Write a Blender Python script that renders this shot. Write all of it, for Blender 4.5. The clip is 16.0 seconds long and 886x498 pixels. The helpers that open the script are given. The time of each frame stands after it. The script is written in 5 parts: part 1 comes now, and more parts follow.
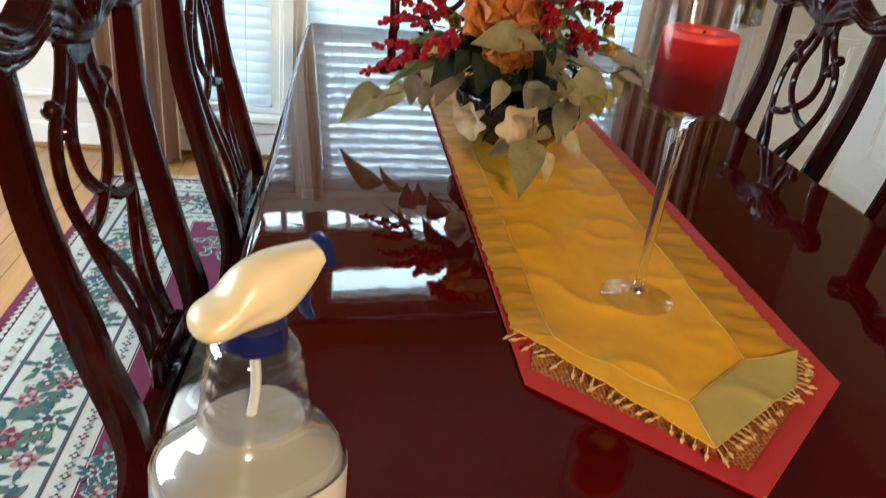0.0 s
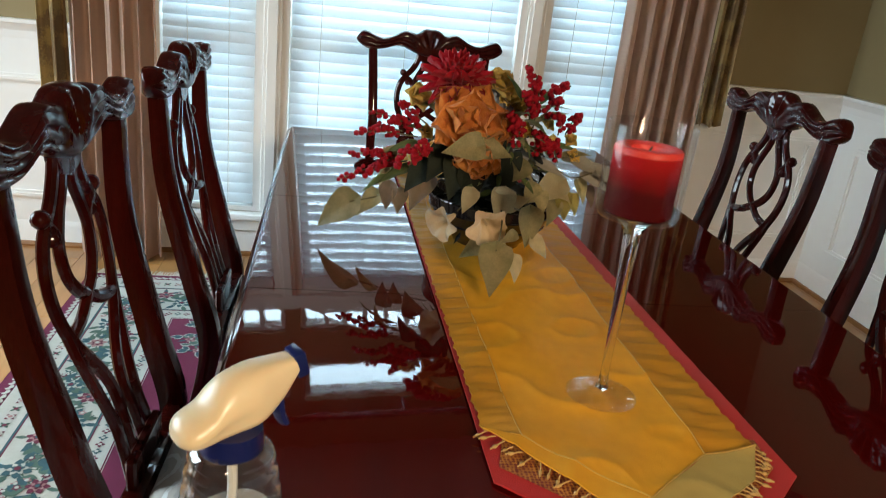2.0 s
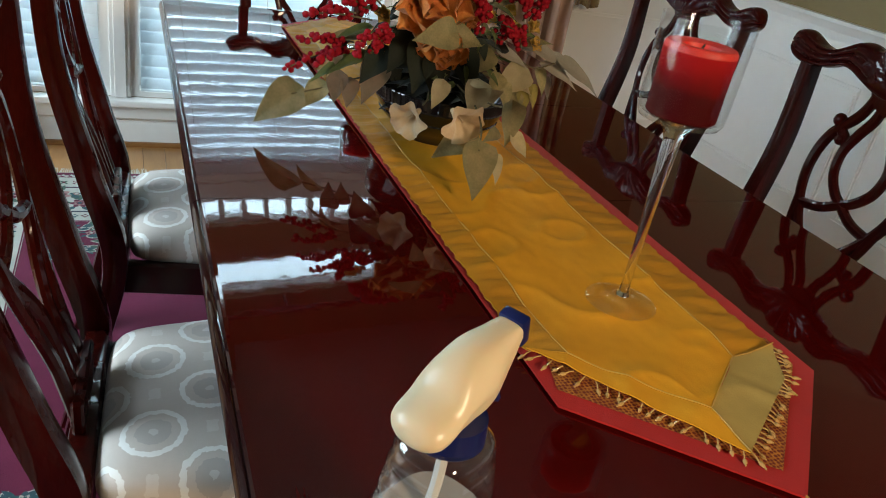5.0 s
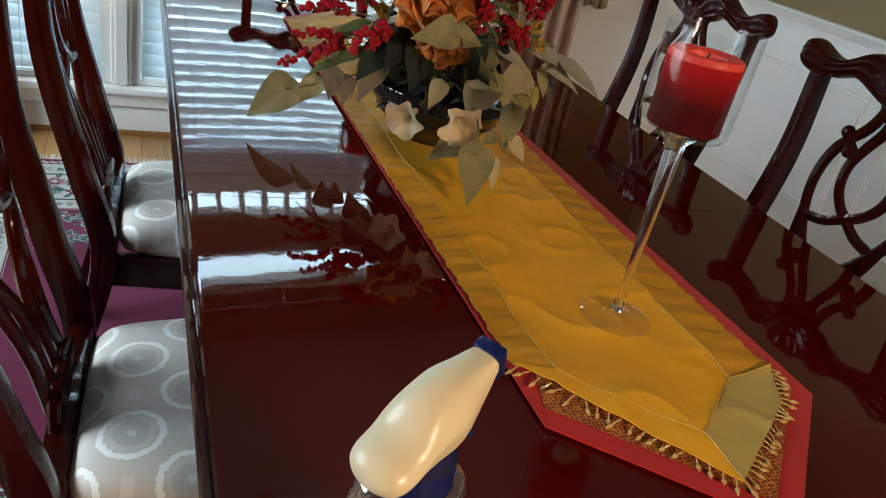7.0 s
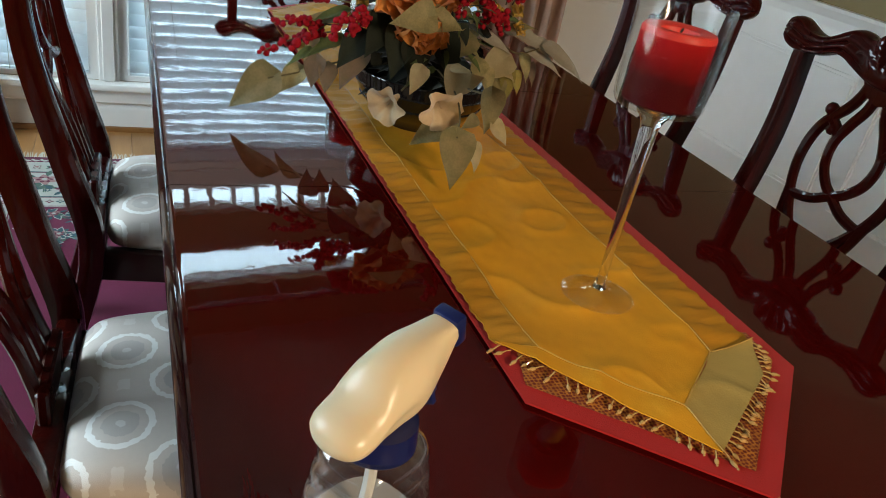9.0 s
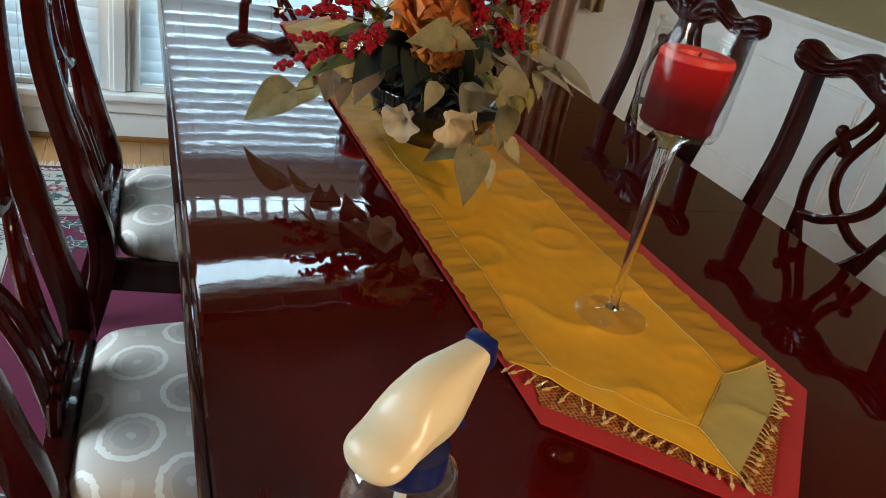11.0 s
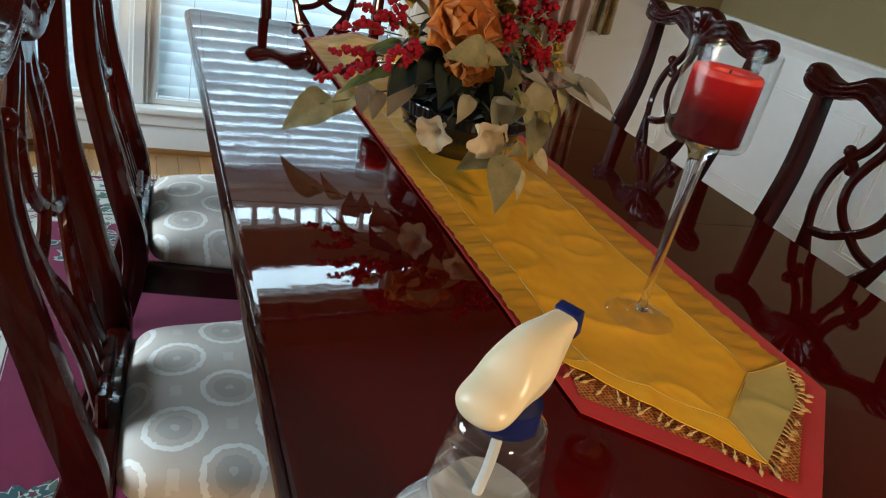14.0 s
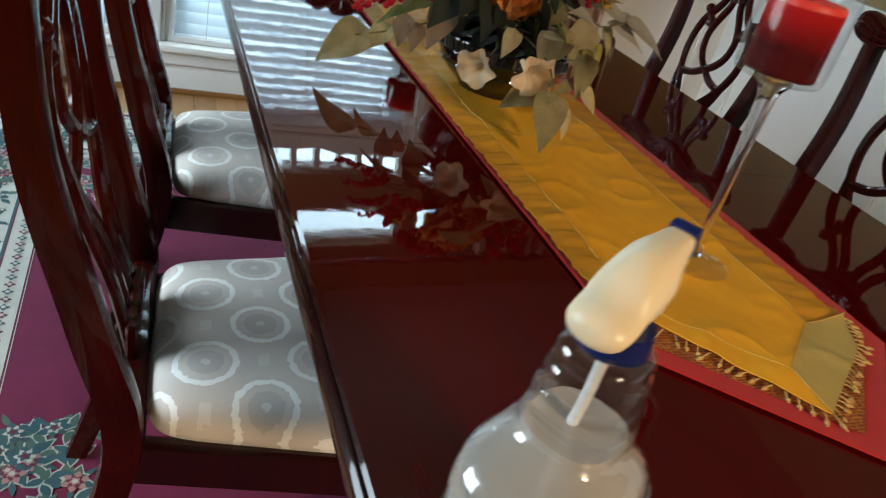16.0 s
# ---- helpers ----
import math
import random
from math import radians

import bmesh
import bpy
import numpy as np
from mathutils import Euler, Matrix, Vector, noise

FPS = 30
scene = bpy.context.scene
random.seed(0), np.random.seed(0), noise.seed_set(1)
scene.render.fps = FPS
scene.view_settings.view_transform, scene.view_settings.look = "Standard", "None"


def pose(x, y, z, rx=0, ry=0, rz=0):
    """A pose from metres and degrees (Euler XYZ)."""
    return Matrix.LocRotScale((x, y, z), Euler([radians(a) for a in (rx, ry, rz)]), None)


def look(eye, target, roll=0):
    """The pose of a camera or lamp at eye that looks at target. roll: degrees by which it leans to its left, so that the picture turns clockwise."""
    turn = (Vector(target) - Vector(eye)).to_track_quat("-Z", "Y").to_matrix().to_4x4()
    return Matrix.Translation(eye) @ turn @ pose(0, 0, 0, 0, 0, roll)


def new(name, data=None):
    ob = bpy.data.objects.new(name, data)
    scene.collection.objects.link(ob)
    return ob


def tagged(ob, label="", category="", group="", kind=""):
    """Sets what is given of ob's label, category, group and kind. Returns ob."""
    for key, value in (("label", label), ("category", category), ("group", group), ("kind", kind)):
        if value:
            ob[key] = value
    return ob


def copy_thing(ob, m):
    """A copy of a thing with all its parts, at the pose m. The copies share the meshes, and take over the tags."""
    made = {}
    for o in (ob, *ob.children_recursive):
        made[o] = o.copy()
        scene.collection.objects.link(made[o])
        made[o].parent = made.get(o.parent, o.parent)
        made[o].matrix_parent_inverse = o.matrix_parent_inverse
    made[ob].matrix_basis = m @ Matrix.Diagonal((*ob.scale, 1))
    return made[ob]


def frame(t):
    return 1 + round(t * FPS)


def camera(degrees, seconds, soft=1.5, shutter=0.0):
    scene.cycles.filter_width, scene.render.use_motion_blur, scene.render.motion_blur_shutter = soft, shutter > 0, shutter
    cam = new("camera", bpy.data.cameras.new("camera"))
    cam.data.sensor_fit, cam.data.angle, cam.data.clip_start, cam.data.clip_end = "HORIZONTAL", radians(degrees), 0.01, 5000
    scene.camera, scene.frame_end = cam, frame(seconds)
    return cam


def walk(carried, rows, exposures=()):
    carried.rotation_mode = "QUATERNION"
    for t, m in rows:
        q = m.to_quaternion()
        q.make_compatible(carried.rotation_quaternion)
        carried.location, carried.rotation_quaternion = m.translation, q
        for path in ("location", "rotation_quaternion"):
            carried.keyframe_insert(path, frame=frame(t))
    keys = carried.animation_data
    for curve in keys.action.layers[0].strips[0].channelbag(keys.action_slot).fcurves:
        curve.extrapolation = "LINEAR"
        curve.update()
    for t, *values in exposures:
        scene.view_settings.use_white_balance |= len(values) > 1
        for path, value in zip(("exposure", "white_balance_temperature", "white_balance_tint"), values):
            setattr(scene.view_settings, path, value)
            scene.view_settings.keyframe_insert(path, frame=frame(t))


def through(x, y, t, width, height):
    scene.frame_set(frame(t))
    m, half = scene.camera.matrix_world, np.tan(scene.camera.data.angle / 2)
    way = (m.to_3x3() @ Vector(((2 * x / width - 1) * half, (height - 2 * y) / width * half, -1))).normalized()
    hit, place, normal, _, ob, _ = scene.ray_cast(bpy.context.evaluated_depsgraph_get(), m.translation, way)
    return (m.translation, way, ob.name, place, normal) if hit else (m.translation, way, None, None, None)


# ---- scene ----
cam = camera(60.9, 16.0, soft=1.0, shutter=0.5)
PATH = [
    (0, (0.121, 0.142, 1.213), (0.399, 1.907, 0.315), 6.5),
    (0.5, (0.122, 0.138, 1.232), (0.43, 1.95, 0.445), 6.3),
    (1, (0.123, 0.127, 1.244), (0.449, 1.96, 0.512), 6.9),
    (1.5, (0.124, 0.115, 1.255), (0.455, 1.975, 0.598), 6.5),
    (2, (0.124, 0.105, 1.245), (0.444, 1.961, 0.572), 6.3),
    (2.5, (0.12, 0.092, 1.224), (0.459, 1.918, 0.482), 4.7),
    (3, (0.115, 0.098, 1.217), (0.451, 1.894, 0.405), 6.3),
    (3.5, (0.096, 0.113, 1.224), (0.535, 1.887, 0.411), 8.2),
    (4, (-0.004, 0.182, 1.231), (0.647, 1.872, 0.383), 8.1),
    (4.5, (-0.074, 0.228, 1.221), (0.728, 1.835, 0.343), 9.6),
    (5, (-0.069, 0.249, 1.216), (0.685, 1.866, 0.312), 10.7),
    (7.5, (-0.043, 0.275, 1.217), (0.707, 1.888, 0.302), 12.5),
    (8, (-0.046, 0.268, 1.217), (0.708, 1.879, 0.303), 11.9),
    (8.5, (-0.034, 0.264, 1.213), (0.72, 1.867, 0.286), 11.2),
    (9, (-0.028, 0.26, 1.212), (0.725, 1.861, 0.28), 11.2),
    (11.5, (-0.045, 0.266, 1.218), (0.71, 1.893, 0.333), 12.1),
    (12, (-0.044, 0.256, 1.22), (0.725, 1.886, 0.352), 11.9),
    (12.5, (-0.053, 0.252, 1.221), (0.714, 1.886, 0.359), 11.8),
    (13, (-0.083, 0.235, 1.218), (0.679, 1.883, 0.38), 11.3),
    (13.5, (-0.106, 0.223, 1.211), (0.681, 1.86, 0.372), 11.7),
    (14, (-0.112, 0.232, 1.209), (0.648, 1.872, 0.353), 12.9),
    (14.5, (-0.112, 0.229, 1.196), (0.626, 1.85, 0.286), 13.2),
    (15, (-0.12, 0.228, 1.197), (0.603, 1.84, 0.259), 13.3),
    (15.5, (-0.124, 0.224, 1.197), (0.633, 1.822, 0.261), 12.9),
    (16, (-0.143, 0.266, 1.16), (0.608, 1.852, 0.202), 14.9),
]
walk(cam, [(t, look(eye, target, roll)) for t, eye, target, roll in PATH], exposures=((0.0, -0.18), (1.0, -0.28), (1.5, -0.32), (2.0, -0.44), (3.0, -0.54), (4.0, -0.48), (5.0, -0.55), (9.0, -0.56), (12.5, -0.53), (15.0, -0.56), (16.0, -0.47)))

# ---- light ----
world = bpy.data.worlds.new("world")
scene.world = world
world.use_nodes = True
_nt = world.node_tree
_sky = _nt.nodes.new("ShaderNodeTexSky")
_sky.sky_type, _sky.sun_disc = "NISHITA", False
_sky.sun_elevation, _sky.sun_rotation = radians(48), radians(20)
_nt.links.new(_sky.outputs[0], _nt.nodes["Background"].inputs[0])
_nt.nodes["Background"].inputs[1].default_value = 0.12


def lamp(name, kind, m, energy, color=(1, 1, 1), size=(1, 1), angle=0.5):
    d = bpy.data.lights.new(name, kind)
    d.energy, d.color = energy, color
    if kind == "AREA":
        d.shape, d.size, d.size_y = "RECTANGLE", size[0], size[1]
    if kind == "SUN":
        d.angle = radians(angle)
    ob = new(name, d)
    ob.matrix_world = m
    return ob


lamp("sun", "SUN", look((3.0, 9.0, 8.0), (0.4, 3.3, 1.0)), 0.6, (1.0, 0.95, 0.88), angle=14)
# overcast daylight standing outside the three windows
lamp("window_daylight", "AREA", look((0.43, 4.6, 1.70), (0.43, 3.4, 1.20)), 275, (0.60, 0.845, 1.0), (3.0, 2.6))
# added west fill for seats and wainscot; the warm lamp of the next room
west = lamp("west_fill", "AREA", look((-2.62, 1.85, 1.45), (0.1, 1.9, 0.2)), 100, (0.74, 0.90, 1.0), (1.6, 1.55))
west.data.spread = radians(125)
near = lamp("next_room_lamp", "AREA", look((0.9, -2.6, 2.2), (0.4, 1.0, 0.5)), 27, (1.0, 0.76, 0.50), (0.5, 0.4))
near.data.spread = radians(70)


# ---- helpers of this scene ----
def part(name, bm, material, parent=None, label="", smooth=35):
    """Links a bmesh as one mesh object under its thing."""
    me = bpy.data.meshes.new(name)
    bm.normal_update()
    bm.to_mesh(me)
    bm.free()
    if smooth:
        me.polygons.foreach_set("use_smooth", [True] * len(me.polygons))
        me.set_sharp_from_angle(angle=radians(smooth))
    me.materials.append(material)
    ob = new(name, me)
    if parent:
        ob.parent = parent
    if label:
        ob["label"] = label
    return ob


def thing(name, x, y, z, rz=0.0, label="", category="", group="", kind=""):
    ob = new(name)
    ob.empty_display_size = 0.05
    ob.matrix_basis = pose(x, y, z, 0, 0, rz)
    return tagged(ob, label, category, group, kind)


def box(bm, x0, x1, y0, y1, z0, z1, bevel=0.0, segs=2):
    r = bmesh.ops.create_cube(bm, size=1, matrix=Matrix.Translation(((x0 + x1) / 2, (y0 + y1) / 2, (z0 + z1) / 2)) @ Matrix.Diagonal((x1 - x0, y1 - y0, z1 - z0, 1)))
    if bevel:
        edges = list({e for v in r["verts"] for e in v.link_edges})
        bmesh.ops.bevel(bm, geom=edges, offset=bevel, segments=segs, affect="EDGES", profile=0.5)
    return bm


def ring_skin(bm, rings, caps=True, closed=True):
    """Joins rings of equally many points into one skin."""
    vs = [[bm.verts.new(p) for p in ring] for ring in rings]
    n = len(vs[0])
    for a, b in zip(vs, vs[1:]):
        for i in range(n if closed else n - 1):
            j = (i + 1) % n
            bm.faces.new((a[i], a[j], b[j], b[i]))
    if caps:
        bm.faces.new(list(reversed(vs[0])))
        bm.faces.new(vs[-1])
    return vs


def spline(pts, n=8):
    """Catmull-Rom through the points."""
    pts = [Vector(p) for p in pts]
    ext = [pts[0] * 2 - pts[1]] + pts + [pts[-1] * 2 - pts[-2]]
    out = []
    for i in range(1, len(ext) - 2):
        p0, p1, p2, p3 = ext[i - 1 : i + 3]
        for k in range(n):
            t = k / n
            out.append(0.5 * ((2 * p1) + (p2 - p0) * t + (2 * p0 - 5 * p1 + 4 * p2 - p3) * t * t + (3 * p1 - p0 - 3 * p2 + p3) * t ** 3))
    return out + [pts[-1]]


def tube(bm, pts, ra, rb=None, n=8, side=None, caps=True, square=0.0):
    """A swept bar along pts; ra across 'side', rb along it. Radii may be lists."""
    pts = [Vector(p) for p in pts]
    rings = []
    for i, p in enumerate(pts):
        t = (pts[min(i + 1, len(pts) - 1)] - pts[max(i - 1, 0)]).normalized()
        s = Vector(side) if side else (Vector((0, 0, 1)) if abs(t.z) < 0.9 else Vector((1, 0, 0)))
        s = (s - t * s.dot(t)).normalized()
        c = t.cross(s)
        a = ra[i] if isinstance(ra, (list, tuple)) else ra
        b = rb[i] if isinstance(rb, (list, tuple)) else (a if rb is None else rb)
        ring = []
        for k in range(n):
            w = 2 * math.pi * (k + 0.5) / n
            cw, sw = math.cos(w), math.sin(w)
            if square:
                m = max(abs(cw), abs(sw))
                cw, sw = cw * (1 - square) + square * cw / m * 0.9, sw * (1 - square) + square * sw / m * 0.9
            ring.append(p + c * (a * cw) + s * (b * sw))
        rings.append(ring)
    ring_skin(bm, rings, caps)
    return bm


def lathe(bm, profile, n=32, at=(0, 0, 0)):
    """Turns (radius, height) pairs about the upright axis."""
    o = Vector(at)
    rings = [[o + Vector((r * math.cos(2 * math.pi * k / n), r * math.sin(2 * math.pi * k / n), z)) for k in range(n)] for r, z in profile]
    ring_skin(bm, rings, True)
    return bm


def ball(bm, p, r, seg=8, stretch=(1, 1, 1), m=None):
    mm = Matrix.Translation(p) @ (m or Matrix()) @ Matrix.Diagonal((r * stretch[0], r * stretch[1], r * stretch[2], 1))
    bmesh.ops.create_uvsphere(bm, u_segments=seg, v_segments=max(4, seg // 2 + 1), radius=1, matrix=mm)
    return bm


# ---- materials ----
def mat(name, color, rough=0.5, metal=0.0, color2=None, scale=6.0, stretch=(1, 1, 1), detail=6.0, bump=0.0, bump_scale=None, coat=0.0, sheen=0.0, spec=0.5, trans=0.0, ior=1.45, rough_var=0.0, wear=None, vary=0.0, contrast=0.3, sss=0.0, coat_rough=0.03):
    """A surface with two scales of variation in object space."""
    m = bpy.data.materials.new(name)
    m.use_nodes = True
    nt, L = m.node_tree, m.node_tree.links
    b = nt.nodes["Principled BSDF"]
    b.inputs["Base Color"].default_value = (*color, 1)
    b.inputs["Roughness"].default_value, b.inputs["Metallic"].default_value = rough, metal
    b.inputs["Coat Weight"].default_value, b.inputs["Coat Roughness"].default_value = coat, coat_rough
    b.inputs["Sheen Weight"].default_value = sheen
    b.inputs["Specular IOR Level"].default_value = spec
    b.inputs["Transmission Weight"].default_value, b.inputs["IOR"].default_value = trans, ior
    if sss:
        b.inputs["Subsurface Weight"].default_value = sss
        b.inputs["Subsurface Radius"].default_value = (0.02, 0.006, 0.004)
    tc, mp = nt.nodes.new("ShaderNodeTexCoord"), nt.nodes.new("ShaderNodeMapping")
    mp.inputs["Scale"].default_value = stretch
    L.new(tc.outputs["Object"], mp.inputs[0])
    if color2:
        n1, n2 = nt.nodes.new("ShaderNodeTexNoise"), nt.nodes.new("ShaderNodeTexNoise")
        for nn, s in ((n1, scale), (n2, scale * 9)):
            nn.inputs["Scale"].default_value, nn.inputs["Detail"].default_value = s, detail
            L.new(mp.outputs[0], nn.inputs["Vector"])
        add = nt.nodes.new("ShaderNodeMath")
        add.operation = "MULTIPLY_ADD"
        L.new(n2.outputs[0], add.inputs[0])
        add.inputs[1].default_value = 0.4
        L.new(n1.outputs[0], add.inputs[2])
        ramp = nt.nodes.new("ShaderNodeMapRange")
        ramp.inputs[1].default_value, ramp.inputs[2].default_value = 0.7 - contrast, 0.7 + contrast
        L.new(add.outputs[0], ramp.inputs[0])
        mix = nt.nodes.new("ShaderNodeMix")
        mix.data_type = "RGBA"
        mix.inputs[6].default_value, mix.inputs[7].default_value = (*color, 1), (*color2, 1)
        L.new(ramp.outputs[0], mix.inputs[0])
        out = mix.outputs[2]
        if vary:
            info, hsv, mul = nt.nodes.new("ShaderNodeObjectInfo"), nt.nodes.new("ShaderNodeHueSaturation"), nt.nodes.new("ShaderNodeMapRange")
            mul.inputs[3].default_value, mul.inputs[4].default_value = 1 - vary, 1 + vary
            L.new(info.outputs["Random"], mul.inputs[0])
            L.new(mul.outputs[0], hsv.inputs["Value"])
            L.new(out, hsv.inputs["Color"])
            out = hsv.outputs[0]
        L.new(out, b.inputs["Base Color"])
        if rough_var:
            rr = nt.nodes.new("ShaderNodeMapRange")
            rr.inputs[3].default_value, rr.inputs[4].default_value = max(rough - rough_var, 0.0), rough + rough_var
            L.new(n1.outputs[0], rr.inputs[0])
            L.new(rr.outputs[0], b.inputs["Roughness"])
    if bump:
        nb, bp = nt.nodes.new("ShaderNodeTexNoise"), nt.nodes.new("ShaderNodeBump")
        nb.inputs["Scale"].default_value, nb.inputs["Detail"].default_value = bump_scale or scale * 20, 4
        L.new(mp.outputs[0], nb.inputs["Vector"])
        bp.inputs["Strength"].default_value, bp.inputs["Distance"].default_value = bump, 0.002
        L.new(nb.outputs[0], bp.inputs["Height"])
        L.new(bp.outputs[0], b.inputs["Normal"])
    return m


def nodes_of(m):
    nt = m.node_tree
    return nt, nt.links, nt.nodes["Principled BSDF"]


M_top = mat("table_veneer", (0.060, 0.0015, 0.0010), 0.35, color2=(0.040, 0.0010, 0.0008), scale=3, stretch=(10, 1.0, 4), coat=1.0, coat_rough=0.03, spec=0.0, contrast=0.35)
M_top.node_tree.nodes["Principled BSDF"].inputs["Coat IOR"].default_value = 1.55


def lacquer_waves(m, scale, strength):
    """Faint unevenness of a hand-polished lacquer coat."""
    nt, L, b = nodes_of(m)
    tc, nz, bp = nt.nodes.new("ShaderNodeTexCoord"), nt.nodes.new("ShaderNodeTexNoise"), nt.nodes.new("ShaderNodeBump")
    nz.inputs["Scale"].default_value, nz.inputs["Detail"].default_value = scale, 2
    L.new(tc.outputs["Object"], nz.inputs["Vector"])
    bp.inputs["Strength"].default_value, bp.inputs["Distance"].default_value = strength, 0.002
    L.new(nz.outputs[0], bp.inputs["Height"])
    L.new(bp.outputs[0], b.inputs["Coat Normal"])


lacquer_waves(M_top, 42, 0.034)
M_edge = mat("edge_stain", (0.022, 0.0022, 0.0016), 0.3, color2=(0.012, 0.0014, 0.0011), scale=4, stretch=(4, 1, 4), coat=0.8, coat_rough=0.04, spec=0.05)
M_dark = mat("mahogany_dark", (0.022, 0.0035, 0.0026), 0.30, color2=(0.010, 0.002, 0.0018), scale=5, stretch=(6, 6, 1), coat=0.8, coat_rough=0.08, spec=0.15, contrast=0.35, bump=0.04, bump_scale=60)
M_chair = mat("mahogany_chair", (0.046, 0.0042, 0.0026), 0.28, color2=(0.014, 0.0015, 0.0011), scale=7, stretch=(5, 5, 1), coat=0.55, coat_rough=0.05, spec=0.03, contrast=0.32, bump=0.05, bump_scale=70, rough_var=0.08)
M_wall = mat("wall_paint_khaki", (0.28, 0.210, 0.10), 0.7, color2=(0.255, 0.19, 0.09), scale=2, bump=0.12, bump_scale=260)
M_white = mat("white_paint", (0.84, 0.83, 0.80), 0.42, color2=(0.79, 0.77, 0.73), scale=2.5, bump=0.04, bump_scale=90)
# unseen ceiling, coloured dark to keep its bounce and reflection low
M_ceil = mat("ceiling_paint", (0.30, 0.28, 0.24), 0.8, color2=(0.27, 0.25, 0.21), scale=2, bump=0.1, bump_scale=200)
M_oak = mat("oak_board", (0.46, 0.23, 0.075), 0.32, color2=(0.32, 0.145, 0.042), scale=3, stretch=(9, 0.8, 4), vary=0.16, coat=0.35, coat_rough=0.15, contrast=0.28)
M_gap = mat("floor_gap", (0.07, 0.035, 0.015), 0.8)
M_curtain = mat("taupe_satin", (0.66, 0.45, 0.33), 0.44, color2=(0.55, 0.36, 0.26), scale=5, stretch=(1, 1, 0.2), sheen=0.5, bump=0.1, bump_scale=500)
M_gold_damask = mat("gold_damask", (0.44, 0.31, 0.12), 0.5, color2=(0.25, 0.16, 0.07), scale=13, detail=1.0, contrast=0.08, sheen=0.3, bump=0.1, bump_scale=400)
M_gold = mat("gold_taffeta", (0.72, 0.340, 0.024), 0.50, color2=(0.58, 0.260, 0.015), scale=6, stretch=(1.5, 1, 1), spec=0.14, sheen=0.0, bump=0.12, bump_scale=420, contrast=0.25)
M_gold2 = mat("gold_border_taffeta", (0.54, 0.25, 0.022), 0.50, color2=(0.41, 0.185, 0.016), scale=8, stretch=(1, 4, 1), spec=0.14, sheen=0.0, bump=0.16, bump_scale=420)
M_sage = mat("sage_gold_taffeta", (0.46, 0.33, 0.10), 0.50, color2=(0.38, 0.27, 0.08), scale=8, spec=0.14, sheen=0.0, bump=0.12, bump_scale=420)
M_red_cloth = mat("red_velvet", (0.45, 0.011, 0.009), 0.75, color2=(0.35, 0.008, 0.007), scale=14, spec=0.2, sheen=0.08, bump=0.3, bump_scale=700)
M_net = mat("gold_net", (0.55, 0.23, 0.04), 0.5, color2=(0.38, 0.14, 0.025), scale=70, detail=1.0, contrast=0.1, bump=0.5, bump_scale=320)
def open_net(m):
    """Round holes in a fine gold net, the red cloth showing through them."""
    nt, L, b = nodes_of(m)
    tc, vo, mr, mx = nt.nodes.new("ShaderNodeTexCoord"), nt.nodes.new("ShaderNodeTexVoronoi"), nt.nodes.new("ShaderNodeMapRange"), nt.nodes.new("ShaderNodeMix")
    vo.inputs["Scale"].default_value = 230
    vo.inputs["Randomness"].default_value = 0.35
    L.new(tc.outputs["Object"], vo.inputs["Vector"])
    L.new(vo.outputs["Distance"], mr.inputs[0])
    mr.inputs[1].default_value, mr.inputs[2].default_value = 0.32, 0.58
    mx.data_type = "RGBA"
    mx.inputs[6].default_value = (0.16, 0.010, 0.008, 1)
    L.new(mr.outputs[0], mx.inputs[0])
    L.new(b.inputs["Base Color"].links[0].from_socket, mx.inputs[7])
    L.new(mx.outputs[2], b.inputs["Base Color"])


M_bead = mat("glass_bead", (0.52, 0.33, 0.12), 0.12, spec=0.8, color2=(0.45, 0.27, 0.10), scale=40, coat=0.6)
open_net(M_net)
M_thread = mat("gold_thread", (0.55, 0.33, 0.07), 0.45, color2=(0.4, 0.22, 0.04), scale=60)
M_glass = mat("clear_glass", (0.97, 0.98, 0.98), 0.0, trans=1.0, ior=1.47)
M_wax = mat("red_wax", (0.52, 0.010, 0.012), 0.65, spec=0.1, color2=(0.42, 0.007, 0.009), scale=18, stretch=(1, 1, 1.4), sss=0.05, bump=0.25, bump_scale=220)


def glow_gradient(m, z0, z1):
    """Darker red below, lighter above: glow of the upper wax put into colour."""
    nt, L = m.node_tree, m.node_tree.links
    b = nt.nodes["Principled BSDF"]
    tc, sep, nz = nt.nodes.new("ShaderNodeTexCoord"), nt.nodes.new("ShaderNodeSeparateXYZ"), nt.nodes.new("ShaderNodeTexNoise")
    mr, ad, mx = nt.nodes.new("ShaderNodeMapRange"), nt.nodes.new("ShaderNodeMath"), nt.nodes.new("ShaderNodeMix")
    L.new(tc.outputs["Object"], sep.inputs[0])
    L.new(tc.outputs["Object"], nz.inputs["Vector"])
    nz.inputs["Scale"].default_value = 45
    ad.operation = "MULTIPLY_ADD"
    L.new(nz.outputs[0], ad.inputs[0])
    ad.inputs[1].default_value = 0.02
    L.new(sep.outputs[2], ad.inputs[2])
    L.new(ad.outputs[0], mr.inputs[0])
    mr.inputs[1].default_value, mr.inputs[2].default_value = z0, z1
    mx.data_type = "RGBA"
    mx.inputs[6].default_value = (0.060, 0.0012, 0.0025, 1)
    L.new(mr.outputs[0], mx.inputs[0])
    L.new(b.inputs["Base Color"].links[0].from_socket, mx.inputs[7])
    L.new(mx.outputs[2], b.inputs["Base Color"])


